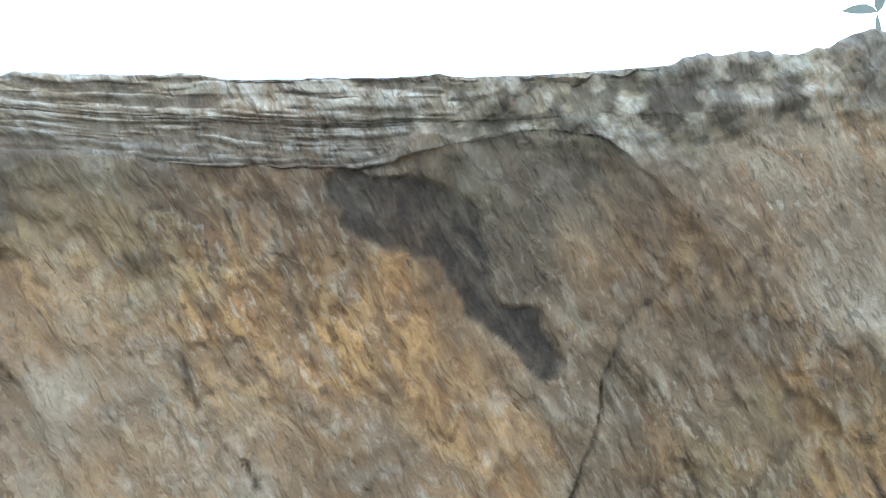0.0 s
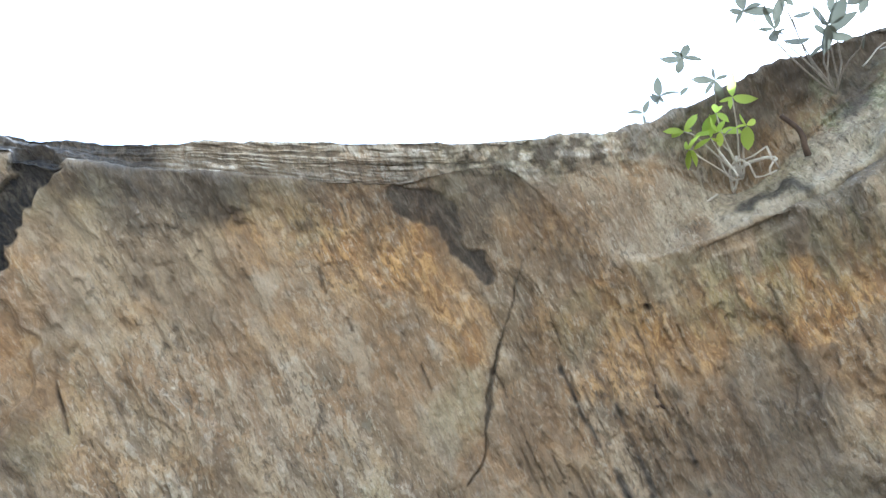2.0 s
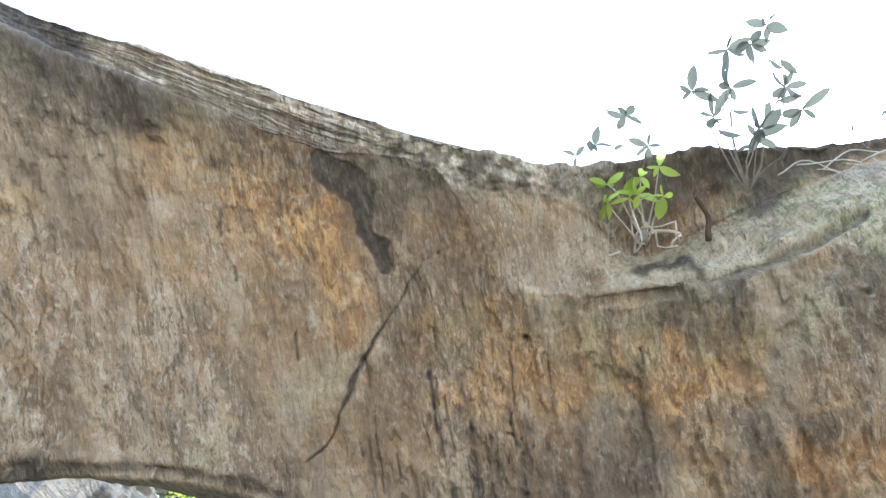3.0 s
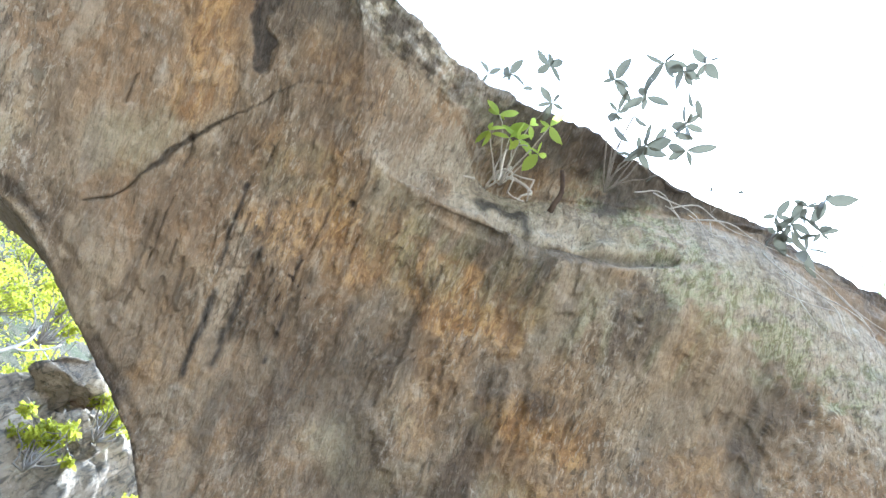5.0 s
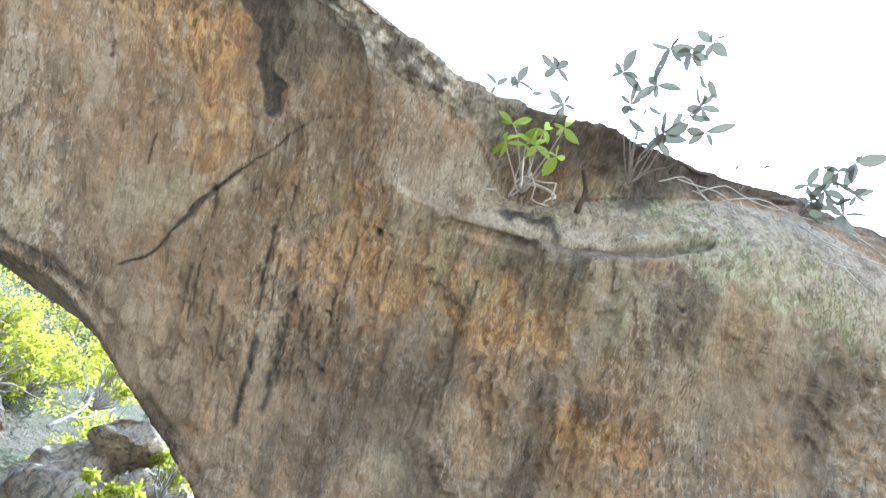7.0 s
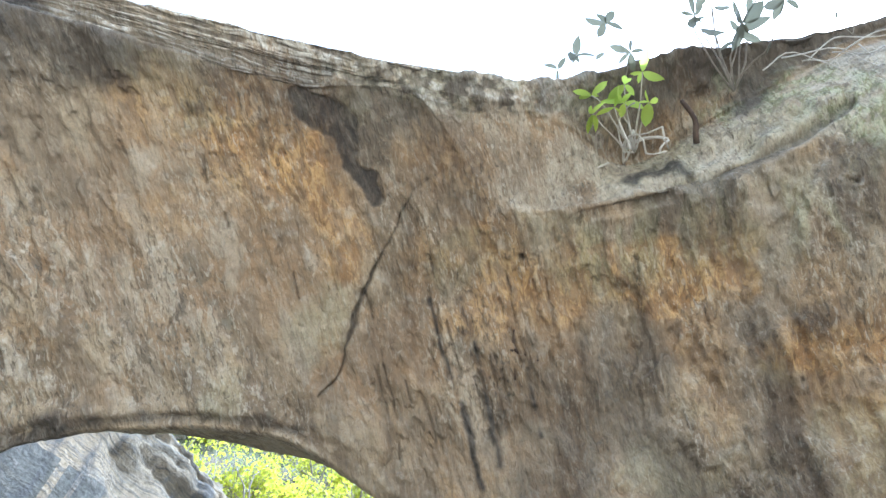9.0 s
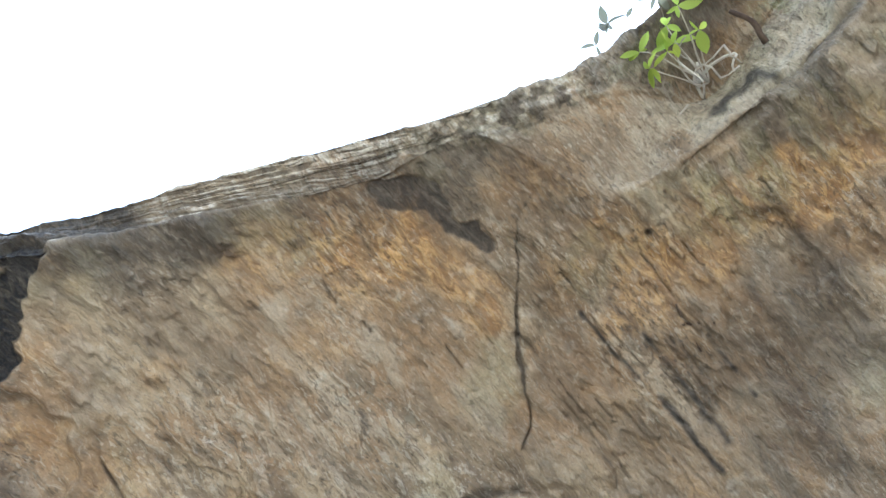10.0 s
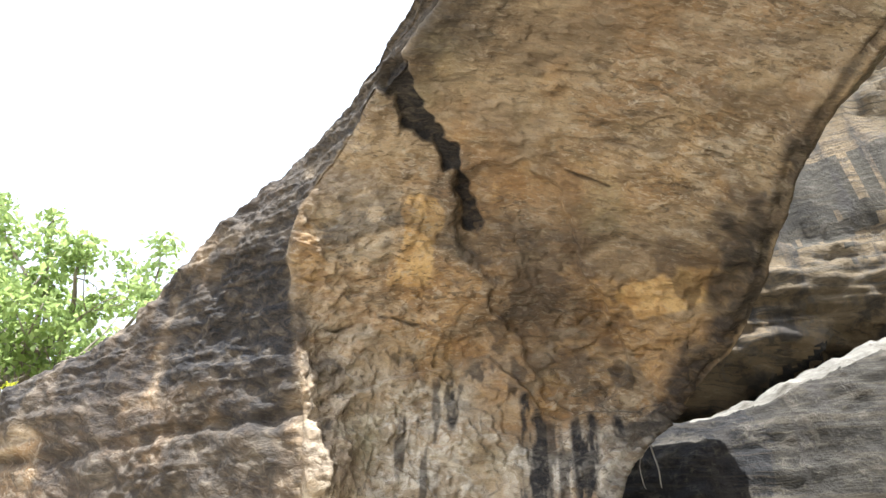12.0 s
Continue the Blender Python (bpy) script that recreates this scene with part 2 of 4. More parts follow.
# ---- helpers for meshes ----
def lattice(p, seed):
    """Smooth value noise in -1..1 at the points p (n, 3)."""
    i = np.floor(p).astype(np.int64)
    f = p - i
    f = f * f * f * (f * (f * 6 - 15) + 10)
    total = np.zeros(len(p))
    for dx in (0, 1):
        for dy in (0, 1):
            for dz in (0, 1):
                h = ((i[:, 0] + dx) * 374761393 + (i[:, 1] + dy) * 668265263 + (i[:, 2] + dz) * 2147483647 + seed * 1274126177) & 0xFFFFFFFF
                h = ((h ^ (h >> 13)) * 1103515245 + 12345) & 0xFFFFFFFF
                h = ((h ^ (h >> 16)) * 69069) & 0xFFFFFFFF
                w = (f[:, 0] if dx else 1 - f[:, 0]) * (f[:, 1] if dy else 1 - f[:, 1]) * (f[:, 2] if dz else 1 - f[:, 2])
                total += w * ((h & 0xFFFF) / 32767.5 - 1)
    return total


def fbm(p, scale, octaves=4, seed=0, gain=0.5):
    total, a, norm = np.zeros(len(p)), 1.0, 0.0
    for k in range(octaves):
        total += a * lattice(p * scale + 17.3 * k, seed + k)
        norm += a
        a *= gain
        scale *= 2.03
    return total / norm


def smooth(x, a, b):
    f = np.clip((x - a) / (b - a), 0, 1)
    return f * f * (3 - 2 * f)


def near(p, line, full, none):
    """1 within the distance full of a line of points, 0 beyond none."""
    line = np.array(line, float)
    d = np.full(len(p), 1e9)
    if len(line) == 1:
        d = np.linalg.norm(p - line[0], axis=1)
    for a, b in zip(line[:-1], line[1:]):
        f = np.clip(((p - a) @ (b - a)) / ((b - a) @ (b - a)), 0, 1)
        d = np.minimum(d, np.linalg.norm(p - a - f[:, None] * (b - a), axis=1))
    return 1 - smooth(d, full, none)


def grid_mesh(name, pts, material, closed_v=False, flip=False):
    """A mesh from a grid of points (nu, nv, 3)."""
    nu, nv = pts.shape[:2]
    i = np.arange(nu * nv).reshape(nu, nv)
    j = np.concatenate([i, i[:, :1]], axis=1) if closed_v else i
    q = np.stack([j[:-1, :-1], j[1:, :-1], j[1:, 1:], j[:-1, 1:]], axis=-1).reshape(-1, 4)
    if flip:
        q = q[:, ::-1]
    me = bpy.data.meshes.new(name)
    me.vertices.add(nu * nv)
    me.vertices.foreach_set("co", np.ascontiguousarray(pts, dtype=np.float32).ravel())
    me.loops.add(q.size)
    me.loops.foreach_set("vertex_index", q.astype(np.int32).ravel())
    me.polygons.add(len(q))
    me.polygons.foreach_set("loop_start", np.arange(0, q.size, 4, dtype=np.int32))
    me.update(calc_edges=True)
    me.polygons.foreach_set("use_smooth", np.ones(len(q), dtype=bool))
    me.materials.append(material)
    return me


def grid_normals(pts, closed_v=False):
    du = np.gradient(pts, axis=0)
    if closed_v:
        dv = np.roll(pts, -1, axis=1) - np.roll(pts, 1, axis=1)
    else:
        dv = np.gradient(pts, axis=1)
    n = np.cross(du, dv)
    return n / (np.linalg.norm(n, axis=2, keepdims=True) + 1e-12)


def faces_mesh(name, verts, faces, material, soft=True):
    me = bpy.data.meshes.new(name)
    me.from_pydata([tuple(v) for v in verts], [], faces)
    if soft:
        me.polygons.foreach_set("use_smooth", np.ones(len(me.polygons), dtype=bool))
    me.materials.append(material)
    return me


def part(name, me, parent, label=""):
    ob = new(name, me)
    ob.parent = parent
    return tagged(ob, label)


def tube(points, r0, r1, sides=6, rough=0.0, seed=0):
    """Vertices and faces of a tapered, slightly knotty tube along the points."""
    pts = np.array(points, float)
    rng = np.random.default_rng(seed)
    vs, fs = [], []
    side = np.array([0.31, 0.77, 0.55])
    for k, p in enumerate(pts):
        d = pts[min(k + 1, len(pts) - 1)] - pts[max(k - 1, 0)]
        d /= np.linalg.norm(d) + 1e-9
        a = np.cross(d, side)
        a /= np.linalg.norm(a) + 1e-9
        b = np.cross(d, a)
        r = r0 + (r1 - r0) * k / (len(pts) - 1)
        for s in range(sides):
            w = 2 * math.pi * s / sides
            vs.append(p + (a * math.cos(w) + b * math.sin(w)) * r * (1 + rough * rng.uniform(-1, 1)))
    for k in range(len(pts) - 1):
        for s in range(sides):
            t = (s + 1) % sides
            fs.append((k * sides + s, k * sides + t, (k + 1) * sides + t, (k + 1) * sides + s))
    fs += [tuple(range(sides))[::-1], tuple(range((len(pts) - 1) * sides, len(pts) * sides))]
    return vs, fs


def joined(pieces):
    vs, fs = [], []
    for v, f in pieces:
        o = len(vs)
        vs += list(v)
        fs += [tuple(i + o for i in q) for q in f]
    return vs, fs


def bent(a, b, sag, seed, n=7):
    """A wandering line from a to b."""
    rng = np.random.default_rng(seed)
    a, b = np.array(a, float), np.array(b, float)
    off = rng.normal(0, 1, (3, 3))
    f = np.linspace(0, 1, n)
    line = a + (b - a) * f[:, None]
    for k in range(3):
        line += sag / (k + 1) * np.sin(math.pi * (k + 1) * f)[:, None] * off[k]
    return line


def leaf_shape(length, width, fold=0.25, curl=0.2, seg=5):
    """A leaf along +x from its stalk: two folded halves, broadest beyond the middle."""
    vs, fs = [], []
    for k in range(seg + 1):
        f = k / seg
        w = width * 0.5 * (math.sin(math.pi * min(1, f ** 0.8)) ** 0.8 + 0.02) * (0.7 + 0.5 * f)
        z = -curl * length * f * f
        vs += [(f * length, -w, z + fold * w), (f * length, 0, z), (f * length, w, z + fold * w)]
    for k in range(seg):
        o = 3 * k
        fs += [(o, o + 3, o + 4, o + 1), (o + 1, o + 4, o + 5, o + 2)]
    return np.array(vs), fs


# ---- the rock arch: rails that run along the span, from the left foot over the crown to the right foot ----
RIM = [(-4.0, 1.5, 0), (-3.9, 1.4, 2.2), (-3.74, 1.18, 3.5), (-3.66, .96, 4.35), (-3.45, .77, 4.84), (-2.96, .90, 5.37), (-2.27, 1.0, 5.61), (-1.51, 1.04, 5.75),
       (-.47, 1.06, 5.85), (.21, .955, 5.90), (.97, 1.38, 5.65), (1.62, 1.11, 5.55), (2.28, .53, 5.4), (2.73, .07, 5.15), (3.58, -.32, 4.8), (4.2, -.6, 3.5), (4.5, -.6, 0)]
CREST = [(-7.4, -1.5, 0), (-6.4, -1.0, 3.4), (-5.5, -.57, 4.2), (-4.8, 0, 4.55), (-4.06, .35, 5.1), (-3.48, .78, 5.68), (-2.42, .91, 5.85), (-1.6, .87, 5.87),
         (-.49, .82, 5.95), (.35, .75, 5.95), (1.09, .61, 5.95), (1.74, .27, 6.05), (2.5, -.09, 6.0), (3.4, -.52, 5.9), (4.4, -1.1, 5.5), (5.2, -1.5, 4.5), (5.5, -1.6, 0)]
SHELF = [(-5.6, .1, 0), (-5.1, .25, 2.6), (-4.5, .4, 3.7), (-4.15, .5, 4.4), (-3.76, .52, 4.95), (-3.25, .78, 5.55), (-2.33, .93, 5.755), (-1.55, .93, 5.825),
         (-.46, .94, 5.91), (.36, .88, 5.925), (1.1, .85, 5.85), (1.7, 1.0, 5.95), (2.24, .39, 5.9), (2.86, -.2, 5.75), (3.63, -.55, 5.3), (4.5, -.9, 4.0), (4.9, -1.0, 0)]
BACK = [(-3.3, 2.6, 0), (-3.2, 2.7, 2.6), (-3.05, 2.94, 3.45), (-2.82, 3.4, 4.05), (-2.28, 3.53, 4.45), (-1.7, 3.26, 4.7), (-1.24, 3.06, 4.87), (-0.67, 2.95, 4.99),
        (-0.17, 2.93, 5.06), (0.27, 3.03, 5.06), (0.7, 3.21, 4.96), (1.01, 3.3, 4.86), (1.33, 3.37, 4.66), (1.56, 3.43, 4.45), (1.9, 3.42, 3.94), (2.02, 3.48, 2.5), (2.07, 3.6, 0)]


def spline(p, u):
    """Points of a smooth curve through the rows of p (n, ..., 3) at the parameters u, counted in rows."""
    p = np.asarray(p, float)
    n = len(p)
    i = np.clip(np.floor(u).astype(int), 0, n - 2)
    f = (u - i).reshape((-1,) + (1,) * (p.ndim - 1))
    a, b, c, d = (p[np.clip(i + k, 0, n - 1)] for k in (-1, 0, 1, 2))
    return 0.5 * (2 * b + (c - a) * f + (2 * a - 5 * b + 4 * c - d) * f ** 2 + (3 * b - a - 3 * c + d) * f ** 3)


def arch_cage():
    rim, crest, shelf, back = (np.array(r, float) for r in (RIM, CREST, SHELF, BACK))
    n = len(rim)
    k = np.arange(n)
    # the soffit is hollow: it bulges up under the crown and outwards at the legs
    hollow = np.zeros((n, 3))
    hollow[:, 2] = np.interp(k, [0, 3, 6, 12, 15], [0, .05, .16, .16, 0])
    hollow[:, 0] = np.interp(k, [0, 2, 5, 11, 14, 16], [-.25, -.35, -.05, .05, .35, .3])
    rows = [back, back * .94 + rim * .06 + hollow * .25]
    for f in (.25, .5, .75):
        rows.append(back * (1 - f) + rim * f + hollow * 4 * f * (1 - f))
    rows += [rim * .92 + back * .08 + hollow * .3, rim, rim * .88 + shelf * .12, rim * .5 + shelf * .5, shelf * .9 + rim * .1, shelf, shelf * .88 + crest * .12,
             shelf * .45 + crest * .55, crest]
    up = np.array([0, 0, 1.0])
    away = np.zeros((n, 3))
    away[:, 0] = np.interp(k, [0, 5, 8, 11, 16], [-.8, -.45, 0, .45, .8])
    away[:, 1] = 1 - abs(away[:, 0]) * .4
    rows += [crest + away * .22 + up * .1, crest + away * .9 + up * .3, (crest + away * 1.2) * .6 + back * .4 + up * .9,
             back + away * 1.2 + up * 1.3, back + away * .5 + up * .5, back + away * .12 + up * .06]
    rows = np.array(rows)
    # past the shelf's lip the rock turns over in one long round
    ease = np.interp(k, [11.4, 12.6], [0, 1])[:, None]
    a, m, b = rows[4].copy(), rows[6].copy(), rows[8].copy()
    for r, f in ((5, .3), (6, .5), (7, .7)):
        rows[r] = rows[r] * (1 - ease) + ease * ((1 - f) ** 2 * a + 2 * f * (1 - f) * m + f * f * b)
    rows[:, 0, 2] = rows[:, -1, 2] = -.3
    return rows.transpose(1, 0, 2)          # (span, section, 3)


def arch_grid(nu, nv):
    cage = arch_cage()
    m = cage.shape[1]
    u = np.interp(np.linspace(0, 1, nu), [0, .05, .95, 1], [0, 1.4, 14.9, 16])
    # close the section into a ring, most of the columns on the soffit and the front
    ring = np.concatenate([cage[:, -2:], cage, cage[:, :3]], axis=1)
    stops = [0, 1, 2, 3, 4, 5, 6, 7, 8, 9, 10, 11, 12, 13, 14, 15, 16, 17, 18, m]
    share = [1.5, 9, 9, 9, 9, 3, 1.5, 1.5, 5, 5, 1.5, 1.5, 4, 4, 2, 2, 1, 1, 1.4]
    acc = np.concatenate([[0], np.cumsum(share)])
    v = np.interp(np.linspace(0, acc[-1], nv + 1)[:-1], acc, stops)
    span = spline(ring, u)                      # (nu, m + 5, 3)
    pts = spline(span.transpose(1, 0, 2), v + 2)  # (nv, nu, 3)
    return pts.transpose(1, 0, 2), u, v


def arch():
    pts, u, v = arch_grid(1050, 430)
    nu, nv = pts.shape[:2]
    nrm = grid_normals(pts, True)
    p = pts.reshape(-1, 3)
    k = np.repeat(u, nv)
    c = np.tile(v, nu)
    soffit = 1 - smooth(c, 5.6, 6.4)                          # the hollow underside
    front = smooth(c, 6.0, 7.0) * (1 - smooth(c, 14, 15))      # the outer face
    flow = np.stack([p[:, 0] * .5 + p[:, 1] * .866, p[:, 0] * .866 - p[:, 1] * .5, p[:, 2]], axis=1)
    wobble = fbm(p, 1.3, 3, 5)[:, None] * .12
    streak = fbm((flow + wobble) * (1.1, 7.0, 3.0), 1.0, 4, 11)
    flake = fbm((flow + wobble) * (2.6, 9.0, 5.0), 1.0, 3, 23)
    lump = fbm(p, 0.9, 3, 31)
    knob = fbm(p, 4.5, 4, 37, .55)
    grit = fbm(p, 26, 2, 41)
    lamina = fbm((p + wobble * .3) * (1.6, 1.6, 30.0), 1.0, 2, 47)
    leaf_bed = fbm(np.stack([p[:, 0] * 5.5, p[:, 1], c * 4.6 + 3.2 * p[:, 0] + 1.5 * lump + 1.2 * fbm(p, 5, 2, 48)], axis=1), 1.0, 3, 49, .6)      # the crown's paper-thin beds
    bed = fbm((p + wobble * .4) * (1.2, 1.2, 13.0), 1.0, 3, 43)

    crack_line = [(.62, 1.2, 5.78), (.38, 1.48, 5.76), (.33, 1.72, 5.7), (.28, 1.94, 5.63), (.24, 2.15, 5.55), (.22, 2.35, 5.45), (.21, 2.65, 5.28), (.12, 2.76, 5.21)]
    warp = p + np.stack([fbm(p, 7, 2, 51), fbm(p, 7, 2, 53), fbm(p, 7, 2, 57)], axis=1) * .022
    thread = p + np.stack([fbm(p, 11, 2, 51), fbm(p, 11, 2, 53), 0 * k], axis=1) * .018
    under = (c < 5.8) & (p[:, 2] > 4.2) & (k > 5.5)

    def plan_near(line, full, none):
        """Like near, but measured in plan, on the soffit alone."""
        got = np.zeros(len(p))
        got[under] = near(thread[under] * (1, 1, 0), [(a, b_, 0) for a, b_, _ in line], full, none)
        return got

    crack = plan_near(crack_line, .0, .012) * (.7 + .3 * smooth(fbm(p, 6, 2, 59), -.4, .2)) + plan_near([(.27, 2.0, 0), (.22, 2.3, 0), (.215, 2.42, 0)], .002, .019) + .7 * plan_near([(.235, 2.15, 0), (.225, 2.36, 0)], .008, .028)
    slits = sum(near(warp, s, .003, .018) for s in (
        [(-.97, 1.38, 5.77), (-.84, 1.73, 5.67)], [(.9, 2.17, 5.49), (1.17, 2.55, 5.25), (1.31, 2.71, 5.1)], [(1.13, 2.84, 5.1), (1.22, 3.0, 4.97)],
        [(.92, 2.2, 5.48), (1.1, 2.45, 5.32), (1.2, 2.62, 5.2)], [(.98, 2.3, 5.43), (1.12, 2.5, 5.28)], [(.55, 2.2, 5.5), (.66, 2.36, 5.42)], [(.75, 2.62, 5.28), (.9, 2.85, 5.13)], [(.52, 2.0, 5.59), (.6, 2.1, 5.55)], [(-.1, 2.0, 5.6), (.02, 2.2, 5.53)],
        [(-1.6, 1.6, 5.7), (-1.5, 1.8, 5.63)], [(1.0, 2.45, 5.33), (1.08, 2.62, 5.22)], [(-2.75, 1.9, 4.98), (-2.6, 2.2, 4.9), (-2.45, 2.5, 4.8)],
        [(-2.98, 2.0, 4.8), (-2.75, 2.5, 4.65), (-2.6, 2.9, 4.55)]))
    # short splits along the flow, thick in the dark run right of the crack, sparse elsewhere
    rng = np.random.default_rng(12)
    for zone, count, reach in (((.45, 1.35, 1.9, 3.0), 26, .34), ((1.3, 2.6, 1.3, 2.6), 10, .2), ((-2.2, .3, 1.2, 2.7), 10, .16), ((-3.2, -1.4, 1.6, 3.2), 8, .2)):
        for n in range(count):
            x, y = rng.uniform(*zone[:2]), rng.uniform(*zone[2:])
            half = reach * rng.uniform(.3, 1) / 2
            near_xy = (abs(p[:, 0] - x) < half + .06) & (abs(p[:, 1] - y) < half + .06) & (c < 5.8) & (p[:, 2] > 4)
            if near_xy.any():
                q = warp[near_xy] * (1, 1, 0)
                w = rng.uniform(.007, .013)
                slits[near_xy] += rng.uniform(.25, 1.0) * near(q, [(x - .5 * half, y - .866 * half, 0), (x + .5 * half, y + .866 * half, 0)], .001, w)
    holes = sum(near(p, [h], .008, .035) for h in ((1.13, 1.66, 5.58), (.43, 2.64, 5.3), (2.61, .57, 5.14), (1.19, 1.62, 5.56), (1.24, 2.22, 5.38)))

    plate = fbm((flow + wobble) * (1.3, 5.5, 3.0), 1.0, 4, 27, .6) * 3.0
    step = np.floor(plate) + smooth(plate - np.floor(plate), .0, .22)      # scales of spalled rock with broken edges
    lift = .07 * lump * smooth(abs(k - 8), 0, 1) * (1 - .7 * front) + .028 * knob * (1 - .5 * front * smooth(k, 5, 6)) + .006 * grit
    lift += soffit * (.022 * streak + .024 * step * smooth(fbm(p, 1.1, 2, 29), -.35, .25) + .03 * np.maximum(0, flake) - .035 * np.minimum(crack, 1) * smooth(p[:, 1], 1.1, 1.7) - .028 * np.minimum(slits, 1) - .04 * np.minimum(holes, 1))
    leg_s = soffit * smooth(-k, -5.2, -3.9) * smooth(p[:, 2], 2.6, 3.2)
    facet = fbm((p + wobble) * (2.3, 2.3, 3.2), 1.0, 4, 29, .6) * 3.4
    crisp = np.floor(facet) + smooth(facet - np.floor(facet), .0, .15)      # angular spalls on the leg
    lift += leg_s * (.020 * crisp + .014 * fbm(p, 9, 3, 163) + .012 * fbm((flow + wobble) * (4, 14, 9), 1.0, 3, 165))
    face = front * (1 - smooth(k, 9.0, 9.7) * (1 - smooth(c, 10.6, 11.4)))
    leg_f = smooth(-k, -5.2, -3.6)
    right = smooth(p[:, 0] - .05 * (c - 6), -.47, -.33) * (1 - smooth(k, 10.4, 11.2))      # the crusted block beside the notch
    pit = fbm(p * (1, 1, 1.6), 19, 3, 203, .65)
    calm = 1 - .75 * smooth(k, 5.5, 7.0) * (1 - smooth(k, 10.5, 11.5))
    lift += face * leg_f * (.03 * fbm(p, 8, 3, 143) + .012 * fbm(p, 22, 2, 145))
    lift += face * (.018 * calm * (1 - .7 * leg_f) * np.sign(bed) * np.abs(bed) ** .5 + .006 * np.sign(lamina) * np.abs(lamina) ** .6 * calm + .016 * (1 - calm) * (1 - right) * np.sign(leaf_bed) * np.abs(leaf_bed) ** .5 + right * (.05 * fbm(p, 5, 4, 201, .6) + .012 * pit) + .05 * calm * knob * (1 - .6 * leg_f) + .012 * leg_f * np.sign(bed) * np.abs(bed) ** .5)
    # the recess beside the seam on the left haunch, and the hollow under the crown's dark seep
    seam = [(-2.50, .92, 5.62), (-2.59, 1.05, 5.52), (-2.64, 1.3, 5.42), (-2.73, 1.5, 5.27), (-2.8, 1.74, 5.09), (-2.86, 1.85, 4.98)]
    seep = [(-.38, 1.17, 5.85), (-.19, 1.22, 5.86), (-.08, 1.29, 5.83)]
    drain = [(-.06, 1.31, 5.83), (.0, 1.43, 5.82), (.1, 1.53, 5.79), (.16, 1.57, 5.77)]
    rag = p + np.stack([fbm(p, 5, 3, 61), fbm(p, 5, 3, 63), fbm(p, 5, 3, 67)], axis=1) * .13
    seam_m = np.maximum(near(rag, seam, .05, .075), near(rag, seam[:3], .085, .11))
    fray = p + (rag - p) * .7 + (warp - p) * 1.6
    seep_m = np.maximum(near(fray, seep, .095, .125), near(fray, drain, .06, .08))
    lift -= .03 * (1 - smooth(c + .5 * fbm(p, 3, 3, 99), .35, .6)) * (1 - smooth(c, 0.9, 1.2))
    lift -= .07 * seam_m + .025 * seep_m
    # a ragged undercut to the right of the notch, below a rough grey brow
    brow_line = [(-.4, 1.05, 5.87), (-.2, 1.0, 5.89), (.1, .97, 5.89), (.46, .92, 5.89), (.75, .88, 5.88), (1.0, .8, 5.87)]
    undercut = near(warp, brow_line, .02, .05)
    crust = near(warp, [(-.25, .94, 5.93), (.1, .90, 5.94), (.5, .85, 5.93), (1.0, .74, 5.91)], .08, .14)
    lift += .035 * crust * fbm(p, 8, 3, 181) + .02 * crust - .012 * undercut
    # a bedded groove under the shelf's lip
    lip = [(1.4, 1.3, 5.56), (1.61, 1.16, 5.54), (1.86, .95, 5.54), (2.13, .70, 5.44), (2.36, .46, 5.43), (2.54, .22, 5.46)]
    groove = near(warp, lip, .02, .07) * smooth(p[:, 0], 1.5, 2.0)
    lift -= .06 * groove + .012 * near(p, lip, .08, .2) * np.sign(bed) * np.abs(bed) ** .5
    # long thin breaks across the left haunch
    breaks = sum(near(warp, b_, .002, .016) for b_ in ([(-2.81, 1.55, 5.28), (-3.08, 1.98, 4.8), (-3.09, 2.26, 4.68), (-3.26, 2.39, 4.44), (-3.35, 2.64, 4.17)], [(-2.29, 1.89, 5.3), (-2.32, 2.17, 5.15), (-2.21, 2.44, 5.04)],
                                                       [(-2.8, 2.04, 5.03), (-2.75, 2.37, 4.88), (-2.9, 2.83, 4.58), (-2.84, 3.0, 4.42), (-3.04, 3.09, 4.29)], [(-3.71, 1.11, 4.29), (-3.54, 1.55, 4.49), (-3.47, 2.0, 4.43), (-3.31, 2.35, 4.42)]))
    breaks = np.minimum(breaks, 1) * smooth(fbm(p, 2.5, 3, 221), -.3, .1)
    lift -= .03 * breaks
    # the shallow hollow in the left haunch, with a broken edge
    bay = near(rag, [(-2.72, 1.95, 5.1), (-2.92, 2.35, 4.75), (-3.1, 2.75, 4.35)], .30, .35) * soffit
    lift -= .07 * bay
    # the foot of the left leg is a separate, prouder bed
    slab = np.interp(p[:, 1], [1.2, 1.41, 1.89, 2.25, 2.45, 2.64, 3.1], [3.72, 3.93, 4.2, 4.28, 4.18, 3.97, 4.02])
    low = (1 - smooth(p[:, 2] + .10 * fbm(p, 3.2, 3, 121), slab - .02, slab + .02)) * soffit * (1 - smooth(k, 3.5, 5))
    lift += .07 * low
    # a ledge breaks the shoulder of the left leg
    brk = np.exp(-((p[:, 2] - 3.72 - .10 * fbm(p, 1.6, 3, 133)) / .045) ** 2) * front * (1 - smooth(k, 3.6, 4.4))
    lift -= .06 * brk * smooth(fbm(p, 1.2, 2, 134), -.3, .2)
    # an undercut runs below the shelf
    lift -= .06 * smooth(c, 5.2, 5.5) * (1 - smooth(c, 5.75, 6.0)) * smooth(k, 10.4, 11.2) * (1 - smooth(p[:, 0], 2.0, 2.5)) * (1 - smooth(k, 12.6, 13.4)) * smooth(fbm(p, 2.4, 3, 123), -.4, .3)
